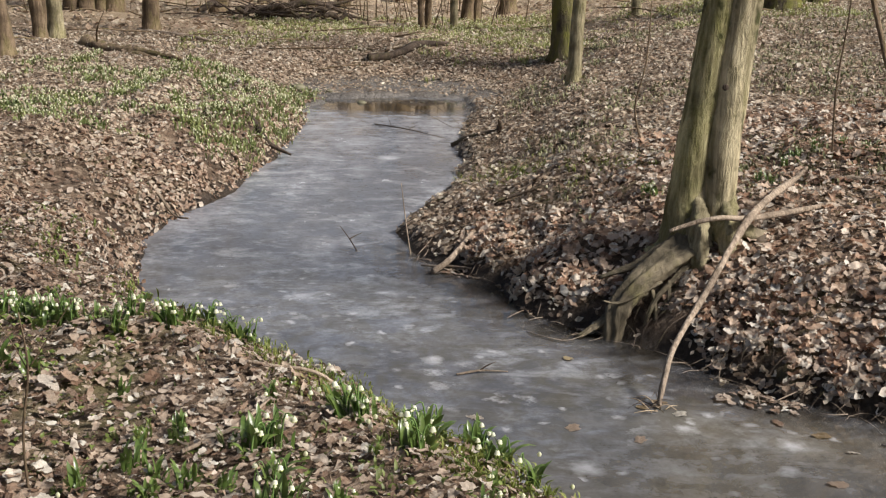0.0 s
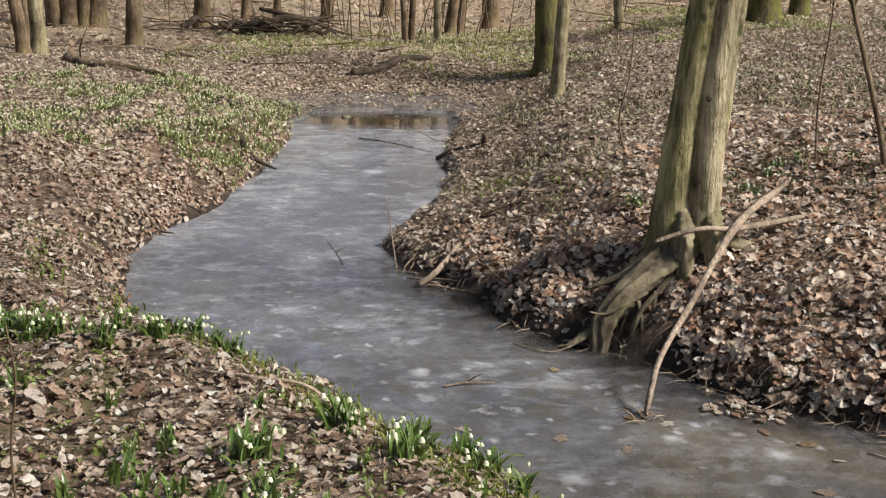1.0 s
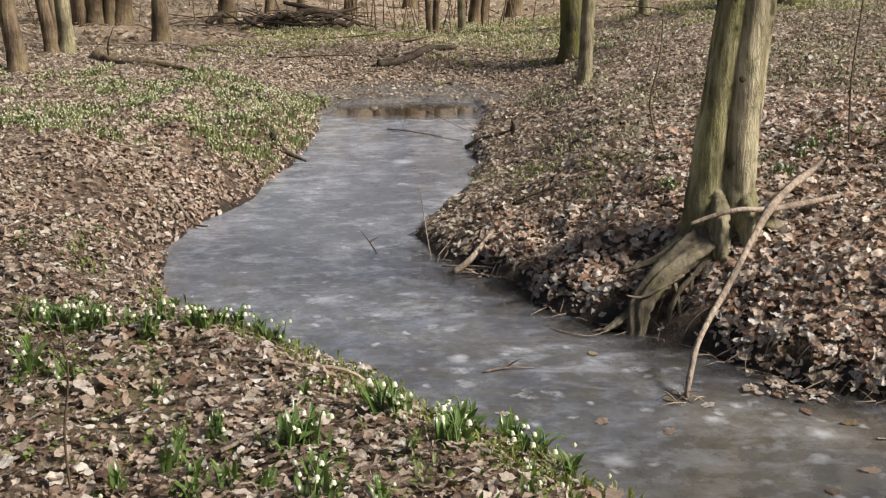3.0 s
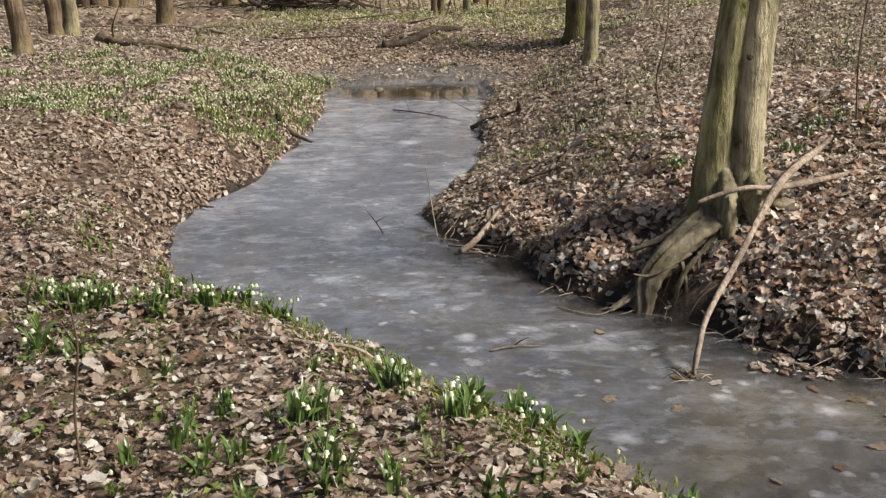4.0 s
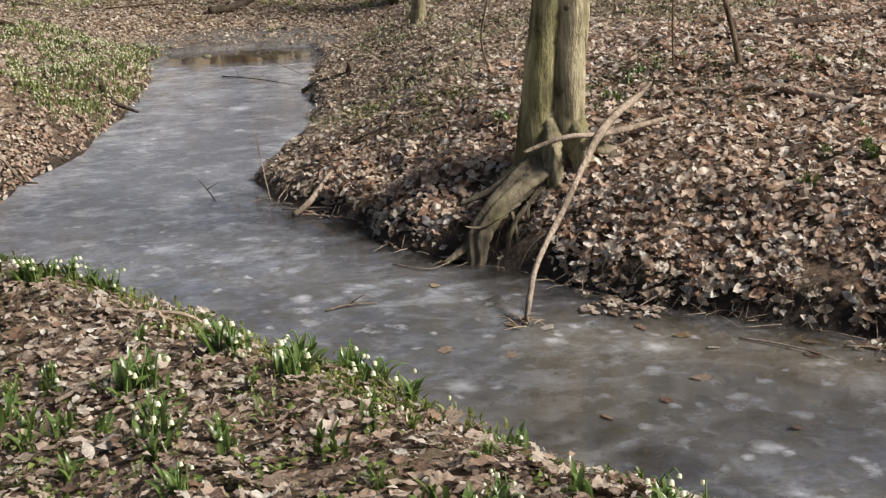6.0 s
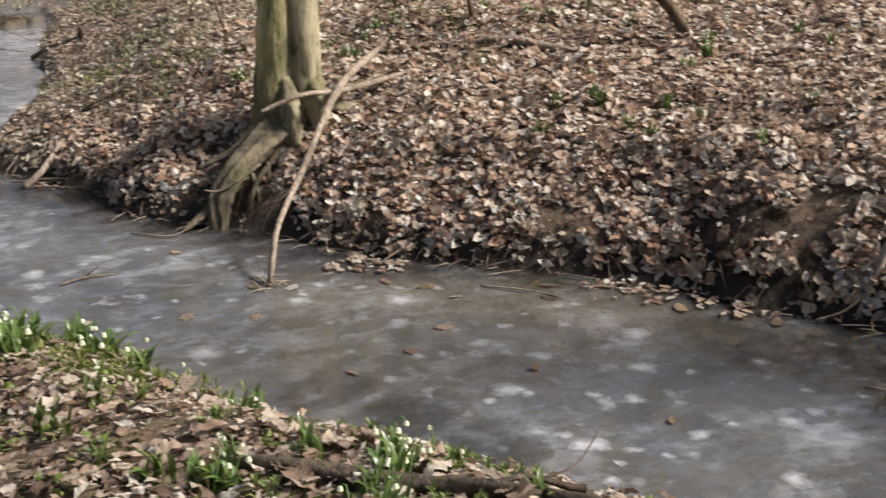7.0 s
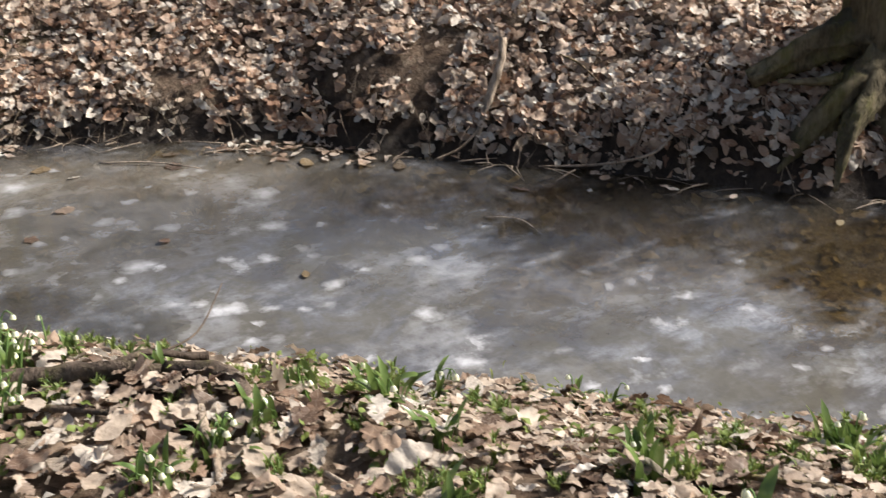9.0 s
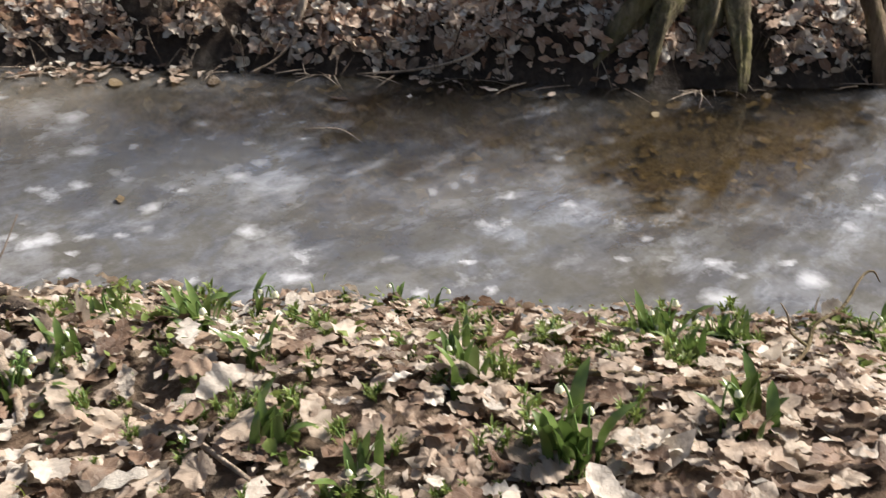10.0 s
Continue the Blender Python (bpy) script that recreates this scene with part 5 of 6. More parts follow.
fallen("branch", "brown dead branch leaning against the cut bank", "branch", [(3.06, 2.70, 0.42), (3.03, 2.68, 0.33), (2.94, 2.66, 0.17), (2.85, 2.63, 0.02)], [0.014, 0.018, 0.014, 0.006], DEADWOOD, 131, rough=0.2,
       twigs=[([(2.92, 2.65, 0.12), (2.82, 2.66, 0.05), (2.72, 2.70, 0.012)], [0.007, 0.005, 0.003])])
fallen("stick", "short pale broken root standing in the leaves by the water", "root", [(3.37, 2.05, 0.175), (3.355, 2.02, 0.10), (3.31, 1.96, 0.01)], [0.010, 0.009, 0.006], DEADWOOD, 155)
lying("twig", "thin brown twig lying down the leafy bank", "twig", [(3.25, 2.59), (3.27, 2.5), (3.28, 2.4)], [0.003, 0.005, 0.003], BARK_BROWN, 156, 0.04)
fallen("root_stick", "pale thin root hanging over the water's edge", "root", [(3.34, 2.06, 0.16), (3.25, 2.10, 0.08), (3.12, 2.24, 0.03), (2.98, 2.4, 0.012)], [0.007, 0.006, 0.005, 0.003], DEADWOOD, 132)
fallen("stick", "short broken stick stuck upright in the bank", "stick", [(3.40, 2.04, 0.22), (3.38, 2.0, 0.12), (3.36, 1.96, -0.01)], [0.014, 0.015, 0.012], DEADWOOD, 133)
fallen("post", "dark leaning dead stem rising from the water", "stem", [(4.17, 0.94, -0.05), (4.18, 1.0, 0.15), (4.14, 1.05, 0.32), (4.05, 1.1, 0.6)], [0.035, 0.036, 0.034, 0.025], BARK_BROWN, 134)
fallen("branch", "pale broken branch reaching from the bank onto ice", "branch", [(0.14, 5.66, 0.02), (0.24, 5.78, 0.06), (0.36, 5.95, 0.16)], [0.017, 0.016, 0.012], DEADWOOD, 135,
       twigs=[([(0.08, 5.80, 0.015), (0.3, 5.72, 0.03), (0.5, 5.6, 0.03)], [0.005, 0.006, 0.003])])

def dry_tuft():
    rng = np.random.default_rng(160)
    tuft = thing("dry_tuft", (0.97, 3.85, 0.0), "tuft of dry stems and leaf scraps on the ice", "debris")
    for k in range(16):
        a, n = rng.uniform(0, 6.3), rng.uniform(0.04, 0.13)
        d = np.array([np.cos(a), np.sin(a), 0]) * n
        o = np.array([rng.normal(0, 0.03), rng.normal(0, 0.03), 0.006])
        limb("stem", [o, o + d * 0.5 + (0, 0, rng.uniform(0.005, 0.04)), o + d + (0, 0, rng.uniform(0.0, 0.03))], [0.0022, 0.002, 0.0008], DRY if k % 3 else ROTTEN, tuft, around=5, steps=3, rough=0.1, seed=700 + k)


dry_tuft()

# twigs caught in the ice
for label, pts, r, seed in (("thin brown twig frozen upright in ice", [(0.03, 6.05, -0.02), (0.0, 6.2, 0.15), (-0.03, 6.3, 0.36)], 0.006, 141),
                            ("dark twig frozen into the ice", [(-0.27, 6.12, -0.01), (-0.32, 6.2, 0.05), (-0.38, 6.3, 0.1)], 0.006, 142),
                            ("pale twig lying on ice", [(0.20, 4.20, 0.006), (0.3, 4.23, 0.012), (0.42, 4.24, 0.006)], 0.007, 143),
                            ("thin pale curved stalk lying on ice", [(2.55, 2.2, 0.006), (2.62, 2.1, 0.012), (2.61, 1.98, 0.006)], 0.004, 144),
                            ("long thin pale twig lying on ice", [(1.75, 3.52, 0.006), (1.9, 3.38, 0.012), (2.02, 3.22, 0.006)], 0.005, 145),
                            ("thin pale twig lying on ice", [(2.1, 3.35, 0.006), (2.2, 3.3, 0.01), (2.28, 3.2, 0.006)], 0.005, 146),
                            ("dark thin branch lying on grey ice", [(-0.25, 10.35, 0.005), (0.05, 9.95, 0.03), (0.36, 9.6, 0.02)], 0.007, 147),
                            ("thin dark twig arching over the ice", [(0.45, 10.1, 0.02), (0.2, 10.15, 0.14), (-0.05, 10.3, 0.22)], 0.004, 150),
                            ("thin bare twig rising from the ice", [(-0.1, 10.3, 0.0), (-0.14, 10.4, 0.1), (-0.12, 10.45, 0.24)], 0.003, 151),
                            ("fine dark twig reaching over frozen water", [(0.5, 10.3, 0.03), (0.3, 10.45, 0.16), (0.12, 10.5, 0.3)], 0.003, 152),
                            ("brown twig lying on ice", [(0.55, 4.75, 0.006), (0.7, 4.62, 0.012), (0.80, 4.64, 0.03)], 0.004, 148),
                            ("dark short twig lying flat on ice", [(2.55, 0.45, 0.006), (2.66, 0.38, 0.012), (2.74, 0.28, 0.006)], 0.006, 149)):
    base = np.array(pts[0])
    tw = thing("ice_twig", base, label, "twig")
    limb("stem", np.array(pts) - base, [r * 0.75, r * 0.65, r * 0.3], DEADWOOD if "pale" in label or "brown" in label else ROTTEN, tw, around=6, steps=5, rough=0.12, seed=seed)
    m = np.array(pts[1]) - base
    limb("side_shoot", [m, m + (0.03, 0.02, 0.015), m + (0.07, 0.03, 0.03)], [r * 0.6, r * 0.5, 0.001], ROTTEN, tw, around=5, steps=3, seed=seed)


# ---- snowflakes and herbs ----
def blade(length, width, bend, turn, rows=8):
    """A strap leaf that rises and arches over: points and faces, folded along its middle."""
    s = np.linspace(0, 1, rows)
    ang = np.pi / 2 - bend * s**1.4
    step = length / (rows - 1)
    out = np.concatenate([[0], np.cumsum(np.cos(ang[:-1]) * step)]) + 0.004
    up = np.concatenate([[0], np.cumsum(np.sin(ang[:-1]) * step)])
    w = 0.5 * width * (0.55 + 0.45 * smooth(0, 0.45, s)) * np.sqrt(np.maximum(1 - s**4, 0.004))
    v = []
    for o, z, half in zip(out, up, w):
        v += [(o - 0.25 * half, -half, z + 0.12 * half), (o, 0, z), (o - 0.25 * half, half, z + 0.12 * half)]
    v = np.array(v) - (0, 0, 0.01)
    c, q = np.cos(turn), np.sin(turn)
    v = v @ np.array([[c, q, 0], [-q, c, 0], [0, 0, 1]])
    n = np.arange(rows - 1) * 3
    return v, np.concatenate([np.column_stack([n, n + 3, n + 4, n + 1]), np.column_stack([n + 1, n + 4, n + 5, n + 2])])


def bell(at, size, sides=12):
    """A hanging white bell of six petals with tipped rims: points, faces, and the material of each face."""
    ang = np.arange(sides) * 2 * np.pi / sides
    rows = ((0.12, 0.0), (0.40, -0.10), (0.54, -0.40), (0.62, -0.74), (0.72, -0.95), (0.74, -1.12))
    v = []
    for k, (r, z) in enumerate(rows):
        point = (np.arange(sides) % 2) * (0.30 if k == 5 else 0.12 if k == 4 else 0.0)
        v.append(np.column_stack([r * (1 - 0.06 * (np.arange(sides) % 2)) * np.cos(ang), r * (1 - 0.06 * (np.arange(sides) % 2)) * np.sin(ang), np.full(sides, z) + point]))
    v = np.concatenate(v) * size + at
    i = np.arange(sides)
    f = np.concatenate([np.column_stack([n * sides + i, n * sides + (i + 1) % sides, (n + 1) * sides + (i + 1) % sides, (n + 1) * sides + i]) for n in range(5)])
    return v, f, np.repeat([0, 0, 0, 0, 1], sides)


def snowflake(seed, blades, flowers, size, spread, wide=1.0, arch=1.0):
    """A snowflake clump with separate strap leaves, and stalks that carry white bells."""
    rng = np.random.default_rng(seed)
    plant = thing("snowflake_plant", (0, 0, -50), "spring snowflake clump with glossy green leaves and white bells" if flowers else "clump of glossy dark green snowflake leaves", "flower", "snowflakes on the bank")
    for k in range(blades):
        v, f = blade(size * rng.uniform(0.5, 1.05), size * wide * rng.uniform(0.085, 0.125), arch * rng.uniform(0.7, 2.7) * rng.uniform(0.5, 1.0), rng.uniform(0, 6.3))
        v = v + (rng.normal(0, spread), rng.normal(0, spread), 0)
        link("leaf", quads("blade", v, f, BLADE), plant)
    for k in range(flowers):
        a, tall = rng.uniform(0, 6.3), size * rng.uniform(0.6, 1.05)
        o = np.array([rng.normal(0, spread), rng.normal(0, spread), -0.01])
        d = np.array([np.cos(a), np.sin(a), 0])
        top = o + d * 0.18 * tall + (0, 0, tall)
        head = top + d * 0.016 - (0, 0, 0.006)
        stalk = limb("stalk", [o, o + d * 0.06 * tall + (0, 0, 0.55 * tall), top, head], [0.0022, 0.002, 0.0016, 0.001], STALK, plant, around=6, steps=3, rough=0.02, seed=seed + k)
        v, f, slots = bell(head, rng.uniform(0.0085, 0.0115))
        link("flower", quads("flower", v, f, [PETAL, TIP], slots=slots), stalk, "white bell with yellow-green petal tips")
    return plant


def herb(seed, size):
    """A small fresh herb with feathery leaf tufts."""
    rng = np.random.default_rng(seed)
    plant = thing("herb", (0, 0, -50), "small fresh green herb sprouting through leaves", "herb", "small herbs on the bank")
    for k in range(5):
        a, tall = rng.uniform(0, 6.3), size * rng.uniform(0.3, 0.8)
        d = np.array([np.cos(a), np.sin(a), 0])
        top = d * 0.5 * tall + (0, 0, tall)
        stem = limb("stalk", [(0, 0, -0.01), d * 0.2 * tall + (0, 0, 0.6 * tall), top], [0.0014, 0.0012, 0.0008], STALK, plant, around=5, steps=2, rough=0.0, seed=seed)
        bits = []
        for j in range(14):
            v, f = blade(size * rng.uniform(0.22, 0.5), size * rng.uniform(0.05, 0.10), rng.uniform(1.4, 2.6), rng.uniform(0, 6.3), 4)
            bits.append((v + top - (0, 0, rng.uniform(0, 0.35) * tall), f))
        v, f = joined(bits)
        link("leaf_tuft", quads("leaf_tuft", v, f, HERB), stem)
    return plant


def celandine(seed, size):
    """A low rosette of round glossy leaves."""
    rng = np.random.default_rng(seed)
    plant = thing("ground_herb", (0, 0, -50), "low rosette of round green leaves", "herb", "round-leaved herbs on the bank")
    for k in range(7):
        a, r = rng.uniform(0, 6.3), size * rng.uniform(0.2, 0.42)
        o = np.array([np.cos(a), np.sin(a), 0]) * size * rng.uniform(0.2, 1.0)
        ang = np.arange(10) * 2 * np.pi / 10
        ring = np.column_stack([np.cos(ang), np.sin(ang) * 0.9, 0.2 * np.cos(2 * ang)]) * r
        v = np.concatenate([ring * 0.08, ring * 0.6 + (0, 0, -0.06 * r), ring]) @ np.array(Euler((rng.normal(0, 0.35), rng.normal(0, 0.35), a)).to_matrix()).T + o + (0, 0, size * rng.uniform(0.35, 0.8))
        i, j = np.arange(10), (np.arange(10) + 1) % 10
        f = np.concatenate([np.column_stack([i + n * 10, j + n * 10, j + (n + 1) * 10, i + (n + 1) * 10]) for n in (0, 1)])
        link("leaf", quads("round_leaf", v, f, HERB if k % 3 else BLADE), plant)
    return plant


def drop(ob):
    for o in [*ob.children_recursive, ob]:
        bpy.data.objects.remove(o)


def plant_all(kinds, spots, seed, low=0.8, high=1.2):
    rng = np.random.default_rng(seed)
    for n, (x, y) in enumerate(spots):
        ob = copy_thing(kinds[int(rng.integers(len(kinds)))], pose(*on_ground(x, y, 0.004), rng.normal(0, 5), rng.normal(0, 5), rng.uniform(0, 360)))
        ob.scale = (rng.uniform(low, high),) * 3


rich = [snowflake(300 + k, 14, 4, 0.102, 0.020, 1.3) for k in range(5)]
poor = [snowflake(320 + k, 9, 2, 0.095, 0.013, 1.3) for k in range(4)]
green = [snowflake(340 + k, 12, 0, 0.098, 0.013, 1.35, 0.9) for k in range(4)]
herbs = [herb(360 + k, 0.055) for k in range(4)]
rounds = [celandine(380 + k, 0.03) for k in range(3)]
# the row along the bend, and the clumps on the near bank
plant_all(rich, [(-1.43, 3.51), (-1.29, 3.43), (-1.23, 3.43), (-1.21, 3.48), (-1.07, 3.39), (-1.00, 3.34), (-0.97, 3.46), (-0.84, 3.36), (-0.81, 3.42), (-0.77, 3.44), (-0.72, 3.56), (-0.64, 3.52), (-0.60, 3.48), (-1.39, 3.56), (-1.34, 3.48), (-1.16, 3.42)], 401, 1.0, 1.25)
plant_all(rich, [(-1.32, 3.07), (-0.23, 2.70), (-0.20, 2.61), (-0.15, 2.62), (0.00, 2.70), (0.05, 2.68), (0.17, 2.58), (0.23, 2.53), (-0.02, 2.37), (0.01, 2.48), (-0.43, 2.38), (-0.39, 2.42), (-0.36, 2.19), (-0.34, 1.99)], 402, 1.05, 1.35)
plant_all(rich, [(-0.27, 1.64), (0.36, 1.42), (0.65, 1.29), (0.67, 1.25), (0.34, 1.34), (0.58, 1.13), (0.63, 1.19), (0.56, 1.05), (0.46, 1.03), (0.64, 0.66), (0.78, 0.71), (1.70, 0.22), (2.12, 0.02)], 403, 0.75, 1.0)
plant_all(poor, [(-0.50, 2.42), (0.20, 2.26), (-0.43, 2.72), (-0.19, 2.02), (0.17, 1.99), (-0.65, 2.50), (-0.18, 1.90), (0.81, 1.07), (1.02, 0.84), (0.75, 1.23), (1.62, 0.78), (1.66, 0.74), (1.05, 0.66), (0.48, 1.92), (1.30, 1.10), (1.42, 0.98)], 404, 0.75, 1.0)
plant_all(green, [(-1.17, 2.93), (-0.88, 2.85), (-0.64, 2.49), (-0.49, 2.18), (-0.58, 2.20), (-0.76, 2.35), (-0.67, 2.25), (-0.86, 2.22), (0.04, 1.89), (0.07, 1.80), (-0.53, 1.91), (-0.66, 2.14), (-0.34, 1.92), (0.52, 1.39), (0.22, 1.44), (0.13, 1.57), (0.30, 1.35), (0.83, 1.03), (0.31, 2.36), (0.52, 2.02)], 405, 0.75, 1.1)
plant_all(green, [(1.04, 0.49), (0.87, 0.72), (1.20, 0.22), (1.59, 0.11), (0.93, 0.30), (0.88, -0.02), (1.07, 0.67), (1.15, 0.82), (1.86, 0.16)], 407, 0.9, 1.2)
broad = [snowflake(350 + k, 20, 1, 0.125, 0.018, 1.45, 0.72) for k in range(2)]
plant_all(broad, [(1.17, 0.0), (1.19, 0.03), (1.72, 0.24), (1.39, -0.12)], 409, 0.9, 1.1)
plant_all(broad, [(1.27, 0.30), (0.95, 0.16), (1.84, 0.19), (1.58, 0.09)], 410, 0.62, 0.75)
# the opposite slope
plant_all(rich, [(1.28, 5.52), (1.25, 5.61), (2.05, 5.88), (1.88, 5.59), (1.84, 5.64), (2.12, 5.97), (2.54, 6.00), (2.27, 6.06), (2.78, 5.9), (3.04, 5.56), (2.93, 5.66), (3.37, 5.25), (3.41, 4.58), (3.48, 4.67), (2.44, 6.08), (3.95, 4.59)], 408, 0.7, 0.95)
plant_all(poor + green, [(2.85, 4.01), (2.61, 3.92), (2.63, 3.74), (2.90, 3.80), (2.95, 3.42), (2.25, 4.08), (2.60, 4.16), (3.89, 4.24), (2.62, 4.23), (3.59, 3.11), (3.78, 2.97), (3.2, 4.4), (2.75, 4.54), (4.14, 3.03), (3.30, 3.55), (2.45, 4.3)], 406, 0.8, 1.1)
rng = np.random.default_rng(420)
sx, sy = scatter(rng, 1100, (-1.6, 2.3, -0.1, 4.0), lambda x, y: (shore(x, y) > 0.04) & (side_of(x, y) < 0) & (rng.random(x.shape) < 0.25 + 0.75 * np.exp(-shore(x, y) / 0.35)) & (rng.random(x.shape) < 0.35 + 0.65 * smooth(0.2, 0.9, x)) & (np.hypot(x, y + 0.7) > 1.1))
plant_all(herbs, list(zip(sx, sy))[:190], 421, 0.6, 1.3)
hx, hy = scatter(rng, 900, (0.6, 2.35, -0.1, 1.7), lambda x, y: (shore(x, y) > 0.03) & (side_of(x, y) < 0) & (np.hypot(x, y + 0.7) > 1.1) & (value_noise(x, y, 0.3, 44) > -0.2))
plant_all(herbs, list(zip(hx, hy))[:190], 423, 0.5, 1.05)
sx, sy = scatter(rng, 800, (-1.6, 2.3, -0.1, 4.0), lambda x, y: (shore(x, y) > 0.08) & (side_of(x, y) < 0) & (np.hypot(x, y + 0.7) > 1.1))
plant_all(rounds, list(zip(sx, sy))[:200], 422, 0.5, 1.1)
for ob in rich + poor + green + broad + herbs + rounds:
    drop(ob)


def patch(label, x, y, seed, size, blades, white, mat=None, lift=0.0):
    """A carpet of snowflakes too many to count."""
    rng = np.random.default_rng(seed)
    V, F, S, n = [], [], [], 0
    h = height(x, y) + lift
    for px, py, pz in zip(x, y, h):
        k = size * rng.uniform(0.7, 1.2)
        for _ in range(blades):
            v, f = blade(k * rng.uniform(0.6, 1.1), k * 0.17, rng.uniform(1.2, 3.3), rng.uniform(0, 6.3), 4)
            V.append(v + (px + rng.normal(0, 0.035), py + rng.normal(0, 0.035), pz))
            F.append(f + n)
            S.append(np.zeros(len(f), int))
            n += len(v)
        for _ in range(rng.poisson(white)):
            a = np.arange(6) * np.pi / 3
            r = 0.0055
            o = np.array([px + rng.normal(0, 0.05), py + rng.normal(0, 0.05), pz + k * rng.uniform(0.35, 0.85)])
            ring = np.column_stack([np.cos(a), np.sin(a), np.zeros(6)]) * r
            v = np.concatenate([ring * 0.4 + (0, 0, 0.006), ring * 1.2, ring * 0.9 - (0, 0, 0.007)]) + o
            i, j = np.arange(6), (np.arange(6) + 1) % 6
            f = np.concatenate([np.column_stack([i + 6 * m, j + 6 * m, j + 6 * m + 6, i + 6 * m + 6]) for m in (0, 1)])
            V.append(v)
            F.append(f + n)
            S.append(np.ones(12, int))
            n += 18
    me = quads("snowflake_carpet", np.concatenate(V), np.concatenate(F), [mat or CARPET, CREAM], slots=np.concatenate(S))
    tagged(link("snowflake_carpet", me), label, "flowers", kind="stuff")


rng = np.random.default_rng(430)
px, py = scatter(rng, 4200, (-5.0, -0.8, 6.6, 12.0), lambda x, y: (shore(x, y) > 0.03) & (side_of(x, y) < 0)
                 & (value_noise(x, y, 0.09, 20) * 0.5 + value_noise(x, y, 0.45, 21) + 0.6 * value_noise(x, y, 0.17, 22) > -0.06 + 0.22 * smooth(1.2, 3.0, -x) - 0.5 * smooth(8.8, 9.6, y) * smooth(2.2, 1.4, -x) + 1.6 * smooth(8.2, 7.2, y)))
patch("carpet of white spring snowflakes on the far bank", px, py, 431, 0.085, 6, 1.4)
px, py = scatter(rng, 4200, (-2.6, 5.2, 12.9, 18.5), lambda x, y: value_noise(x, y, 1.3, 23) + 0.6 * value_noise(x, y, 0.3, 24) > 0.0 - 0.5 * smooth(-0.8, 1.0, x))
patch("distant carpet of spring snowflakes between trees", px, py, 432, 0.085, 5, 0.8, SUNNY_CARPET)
px, py = scatter(rng, 8000, (0.9, 7.0, 5.4, 14.0), lambda x, y: (shore(x, y) > 0.4) & (side_of(x, y) > 0) & greener(x, y))
patch("scattered green shoots among leaves on the slope", px, py, 433, 0.065, 4, 0.03, GRASS)
px, py = scatter(rng, 160, (-1.95, -1.3, 4.3, 5.5), lambda x, y: np.hypot((x + 1.6) / 0.25, (y - 4.85) / 0.5) + 0.6 * value_noise(x, y, 0.15, 29) < 0.9)
patch("patch of fresh fine green shoots on the bank", px, py, 435, 0.06, 5, 0.0, HERB)
for gx0, gy0, wide, long, seed in ((0.70, 7.75, 0.30, 0.40, 445), (1.28, 6.35, 0.35, 0.22, 446), (0.75, 6.9, 0.2, 0.2, 447)):
    px, py = scatter(rng, 260, (gx0 - wide, gx0 + wide, gy0 - long, gy0 + long), lambda x, y: (shore(x, y) > 0.05) & (np.hypot((x - gx0) / wide, (y - gy0) / long) + 0.5 * value_noise(x, y, 0.12, 29) < 0.9))
    patch("tuft of yellowish moss and short grass on the slope", px, py, seed, 0.035, 6, 0.0, RIM_HERB)
px, py = scatter(rng, 3800, (-1.4, 2.3, 0.2, 4.2), lambda x, y: (shore(x, y) > 0.02) & (side_of(x, y) < 0) & (np.hypot(x, y + 0.7) > 1.1)
                 & (value_noise(x, y, 0.28, 30) + 0.6 * value_noise(x, y, 0.11, 31) > -0.35 + 1.3 * smooth(0.06, 0.42, shore(x, y))))
up = px < 0.5
more_x, more_y = scatter(rng, 2600, (-0.9, 0.5, 2.2, 4.0), lambda x, y: (shore(x, y) > 0.05) & (shore(x, y) < 0.42) & (side_of(x, y) < 0) & (value_noise(x, y, 0.3, 32) + 0.6 * value_noise(x, y, 0.1, 33) > -0.15))
patch("mat of yellow-green moss and seedlings on the rim of the bend", more_x, more_y, 439, 0.034, 4, 0.02, RIM_HERB, 0.02)
patch("low yellow-green herbs along the rim of the bend", px[up], py[up], 437, 0.05, 6, 0.04, RIM_HERB, 0.016)
patch("low yellow-green herbs along the rim of the near bank", px[~up], py[~up], 438, 0.036, 6, 0.0, RIM_HERB, 0.012)
px, py = scatter(rng, 700, (-1.9, 0.6, 0.8, 7.0), lambda x, y: (shore(x, y) > 0.03) & (side_of(x, y) < 0) & (value_noise(x, y, 0.6, 27) > 0.0))
patch("fine green shoots in the near leaf layer", px, py, 434, 0.05, 4, 0.05)


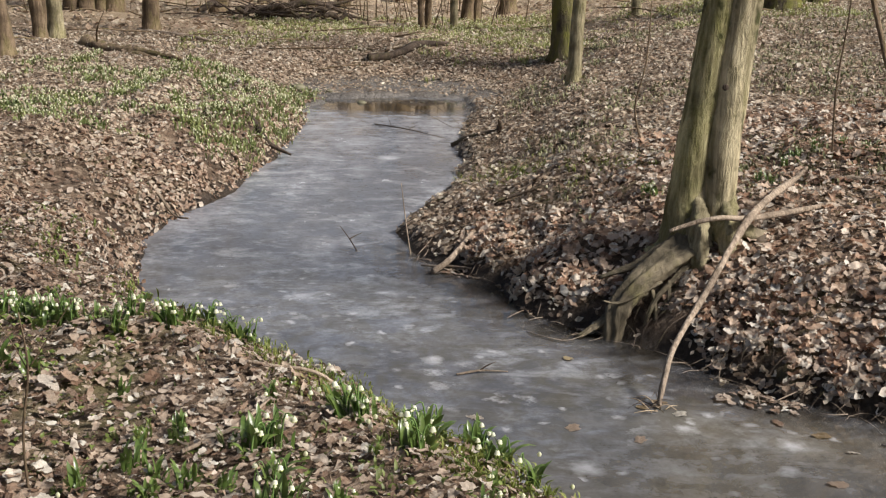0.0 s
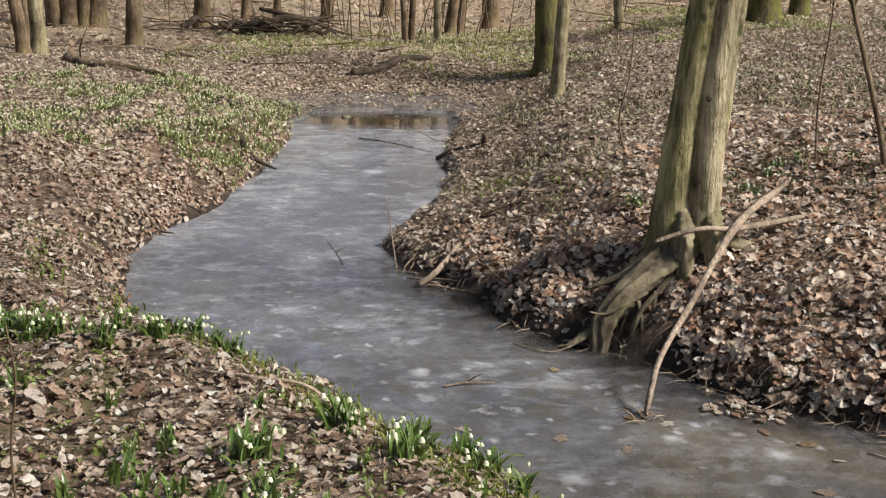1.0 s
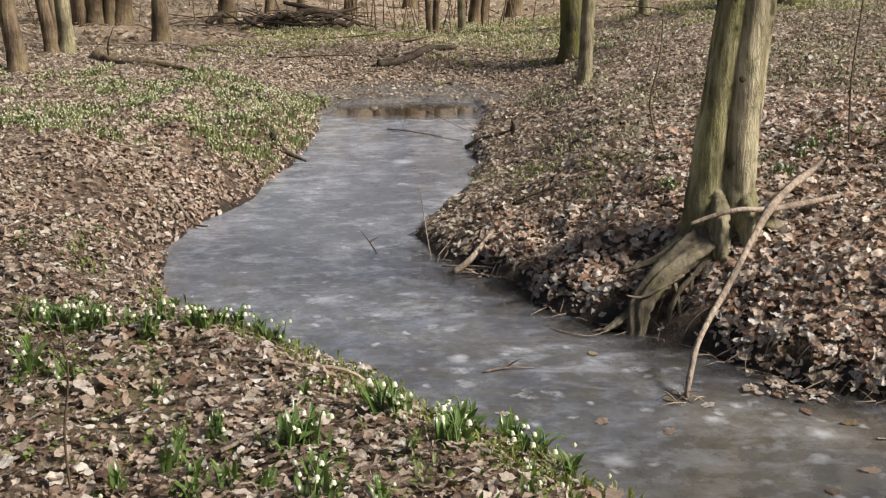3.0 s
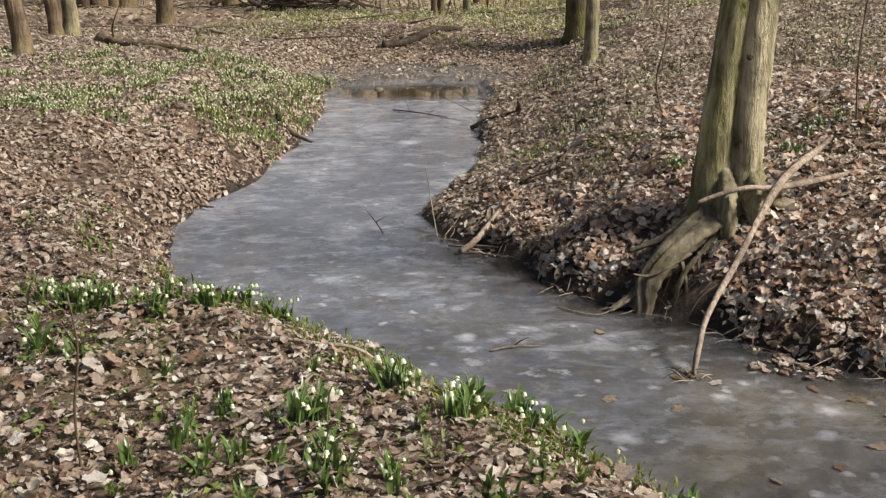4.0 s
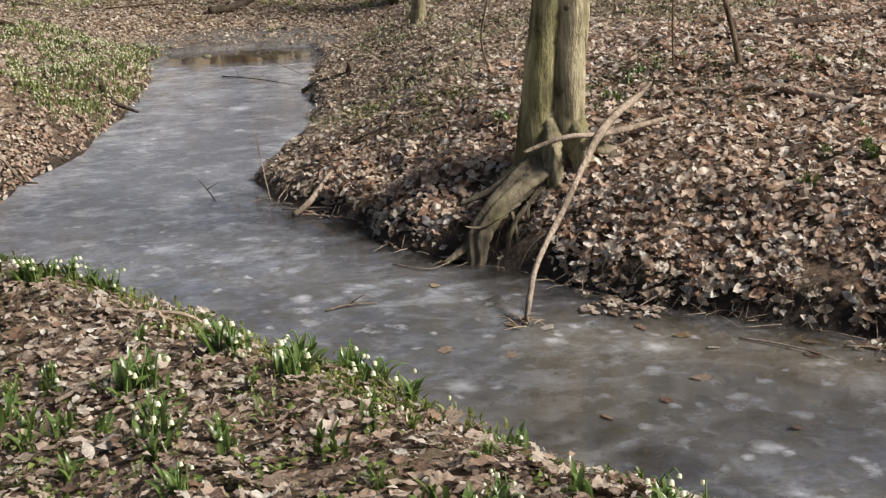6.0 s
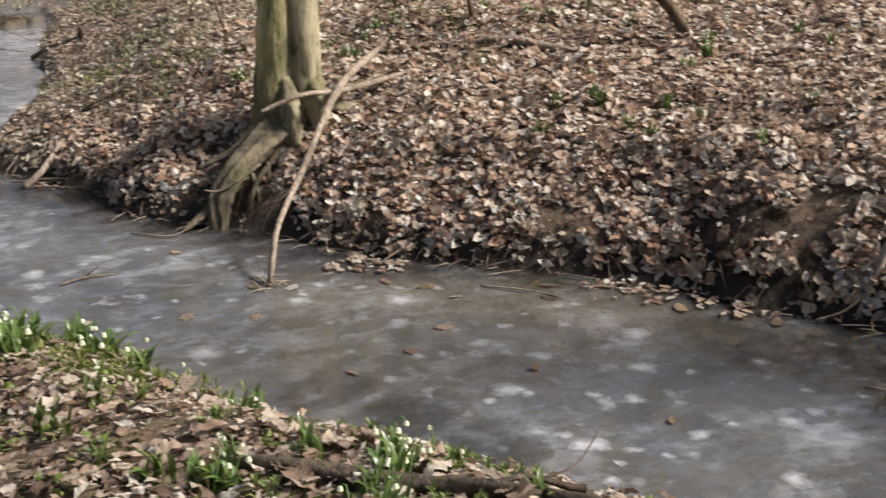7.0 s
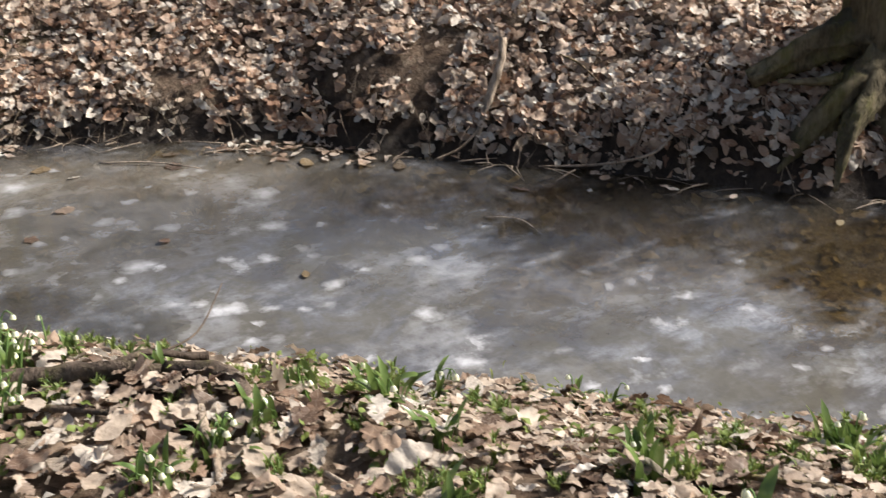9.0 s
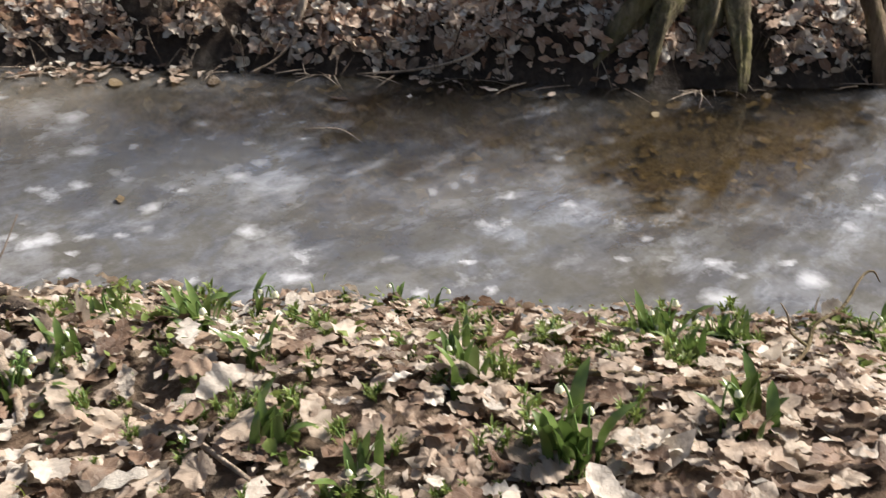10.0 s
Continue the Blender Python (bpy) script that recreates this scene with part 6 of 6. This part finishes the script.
def undergrowth():
    rng = np.random.default_rng(436)
    pieces = []
    while len(pieces) < 240:
        y = rng.uniform(16.5, 27.0)
        x = rng.uniform(-0.43, 0.5) * y
        z, tall = ground_at(x, y), rng.uniform(0.5, 2.4)
        lx, ly = rng.normal(0, 0.34, 2) * tall
        r = rng.uniform(0.004, 0.012)
        pieces.append(tube([(x, y, z - 0.03), (x + 0.3 * lx, y + 0.3 * ly, z + 0.5 * tall), (x + lx, y + ly, z + tall)], [r, r * 0.8, 0.002], 5, 3, 0.1, 2))
    for _ in range(110):
        y = rng.uniform(13.0, 24.0)
        x, a, n = rng.uniform(-0.43, 0.5) * y, rng.uniform(0, 6.3), rng.uniform(0.3, 1.3)
        z = ground_at(x, y)
        r = rng.uniform(0.005, 0.014)
        d = np.array([np.cos(a), np.sin(a), 0]) * n
        o = np.array([x, y, z + 0.02])
        pieces.append(tube([o, o + d * 0.5 + (0, 0, 0.04), o + d + (0, 0, rng.uniform(0, 0.1))], [r, r, r * 0.4], 5, 3, 0.15, 2))
    v, f = joined(pieces)
    tagged(link("undergrowth", quads("undergrowth", v, f, BARK_BROWN)), "thin bare shoots and dropped sticks between distant trees", "undergrowth", kind="stuff")


undergrowth()


# ---- rootlets, stones and loose leaves ----
def rootlets(label, spots, seed, count):
    rng = np.random.default_rng(seed)
    pieces = []
    for _ in range(count):
        k = rng.uniform(0, len(spots) - 1.001)
        i = int(k)
        x, y = np.array(spots[i]) * (1 - k + i) + np.array(spots[i + 1]) * (k - i)
        o = np.array(on_ground(x + rng.uniform(0.03, 0.16), y + rng.uniform(0.03, 0.16), 0.02))
        d = np.array([rng.normal(-0.03, 0.05), rng.normal(-0.04, 0.05), 0])
        length = rng.uniform(0.05, 0.16)
        pieces.append(tube([o, o + d * 0.6 + (0, 0, -0.3 * length), o + d + (rng.normal(0, 0.02), 0, -length)], [0.0022, 0.0015, 0.0007], 5, 3, 0.1, 3))
    v, f = joined(pieces)
    tagged(link("rootlets", quads("rootlets", v, f, ROTTEN)), label, "roots", kind="stuff")


rootlets("fine pale rootlets hanging from the undercut bank", [(0.75, 4.88), (1.2, 4.45), (1.5, 3.95), (2.35, 3.3), (2.9, 2.54), (3.35, 1.93), (3.85, 1.25), (4.3, 0.85)], 440, 420)


def edge_sticks():
    rng = np.random.default_rng(445)
    line, pieces = np.array(RIGHT_BANK[8:28]), []
    for _ in range(130):
        k = rng.uniform(0, len(line) - 1.001)
        i = int(k)
        o = line[i] + (line[i + 1] - line[i]) * (k - i)
        a, n = rng.uniform(0, 6.3), rng.uniform(0.04, 0.17)
        d = np.array([np.cos(a), np.sin(a), 0]) * n
        o = np.array([o[0] - 0.03, o[1] - 0.03, 0.012])
        r = rng.uniform(0.001, 0.0028)
        tip = o + d
        tip[2] = min(max(ground_at(tip[0], tip[1]), 0.0), 0.09) + 0.012
        pieces.append(tube([o, (o + tip) / 2 + (rng.normal(0, 0.008), rng.normal(0, 0.008), 0.004), tip], [r, r, r * 0.4], 5, 4, 0.15, 5))
    v, f = joined(pieces)
    tagged(link("driftwood", quads("driftwood", v, f, DEADWOOD)), "thin pale sticks washed up at the foot of the bank", "sticks", kind="stuff")


edge_sticks()


def stone(x, y, size, seed, label):
    rng = np.random.default_rng(seed)
    a, b = np.meshgrid(np.arange(12) * np.pi / 6, np.linspace(0.05, np.pi - 0.05, 8))
    r = size * (1 + 0.12 * np.sin(2 * a + seed) + rng.normal(0, 0.05, a.shape))
    v = np.column_stack([(r * np.cos(a) * np.sin(b)).ravel(), (r * np.sin(a) * np.sin(b)).ravel(), (0.62 * r * np.cos(b)).ravel()])
    i = np.arange(12)
    f = np.concatenate([np.column_stack([n * 12 + i, (n + 1) * 12 + i, (n + 1) * 12 + (i + 1) % 12, n * 12 + (i + 1) % 12]) for n in range(7)])
    ob = link("stone", quads("stone", v, f, STONE))
    ob.location = (x, y, max(ground_at(x, y), -0.02) + 0.3 * size)
    tagged(ob, label, "stone", "stones at the end of the water")


stone(-1.05, 12.0, 0.075, 1, "rounded mossy stone in wet mud")
stone(-0.4, 11.6, 0.045, 2, "small pale stone in wet mud")
stone(-0.75, 12.1, 0.035, 3, "small dark stone in wet mud")

flat_leaf = [quads("dead_leaf", *(lambda p, f, u: (p, f, LEAF if n % 2 else BED_LEAF, u))(curl(s[0], np.random.default_rng(460 + n), 1, 0.1)[0], s[1], s[0])) for n, s in enumerate(FINE_SHAPES)]
rng = np.random.default_rng(461)
for x, y in ((1.47, 3.19), (2.92, 2.51), (3.42, 1.40), (1.29, 3.04), (1.0, 3.92), (0.92, 3.86), (1.06, 3.80), (1.55, 3.6), (2.0, 3.42), (2.3, 3.1), (0.25, 3.75), (2.6, 2.75), (3.8, 1.2), (2.35, 3.0), (2.8, 2.3), (1.62, 3.45), (0.7, 4.4), (1.63, 2.74), (1.95, 3.3), (0.85, 3.55), (1.42, 3.72), (1.05, 2.95), (1.86, 2.24), (0.62, 3.66)):
    ob = link("floating_leaf", flat_leaf[int(rng.integers(6))])
    ob.matrix_world = pose(x, y, 0.006, rng.normal(0, 6), rng.normal(0, 6), rng.uniform(0, 360)) @ Matrix.Scale(rng.uniform(0.05, 0.085), 4)
    tagged(ob, "single dry leaf lying on the ice", "leaf", "loose leaves on the ice")

# ---- single leaves on top of the litter ----
rng = np.random.default_rng(470)
loose = [quads("loose_leaf", curl(s[0], np.random.default_rng(480 + n), 1, 0.22)[0], s[1], RUSSET_LEAF if n % 2 else BROAD_LEAF_LIT, uv=s[0]) for n, s in enumerate(FINE_SHAPES * 2)]
for owner, box, side in ((near_litter, (-1.2, 2.2, 0.0, 3.4), -1), (bank_litter, (1.2, 4.0, 1.4, 5.2), 1)):
    lx, ly = scatter(rng, 4000, box, lambda x, y: (shore(x, y) > 0.04) & (shore(x, y) < 1.6) & (side_of(x, y) * side > 0))
    lx, ly = lx[:300], ly[:300]
    axes = turned(facing(lx, ly), rng, 0.2)
    zz = height(lx, ly)
    for n in range(len(lx)):
        ob = link("leaf", loose[int(rng.integers(len(loose)))], owner)
        ob.matrix_basis = Matrix.Translation((lx[n], ly[n], zz[n] + rng.uniform(0.02, 0.04))) @ Matrix(axes[n].tolist()).to_4x4() @ Matrix.Scale(rng.uniform(0.045, 0.085), 4)
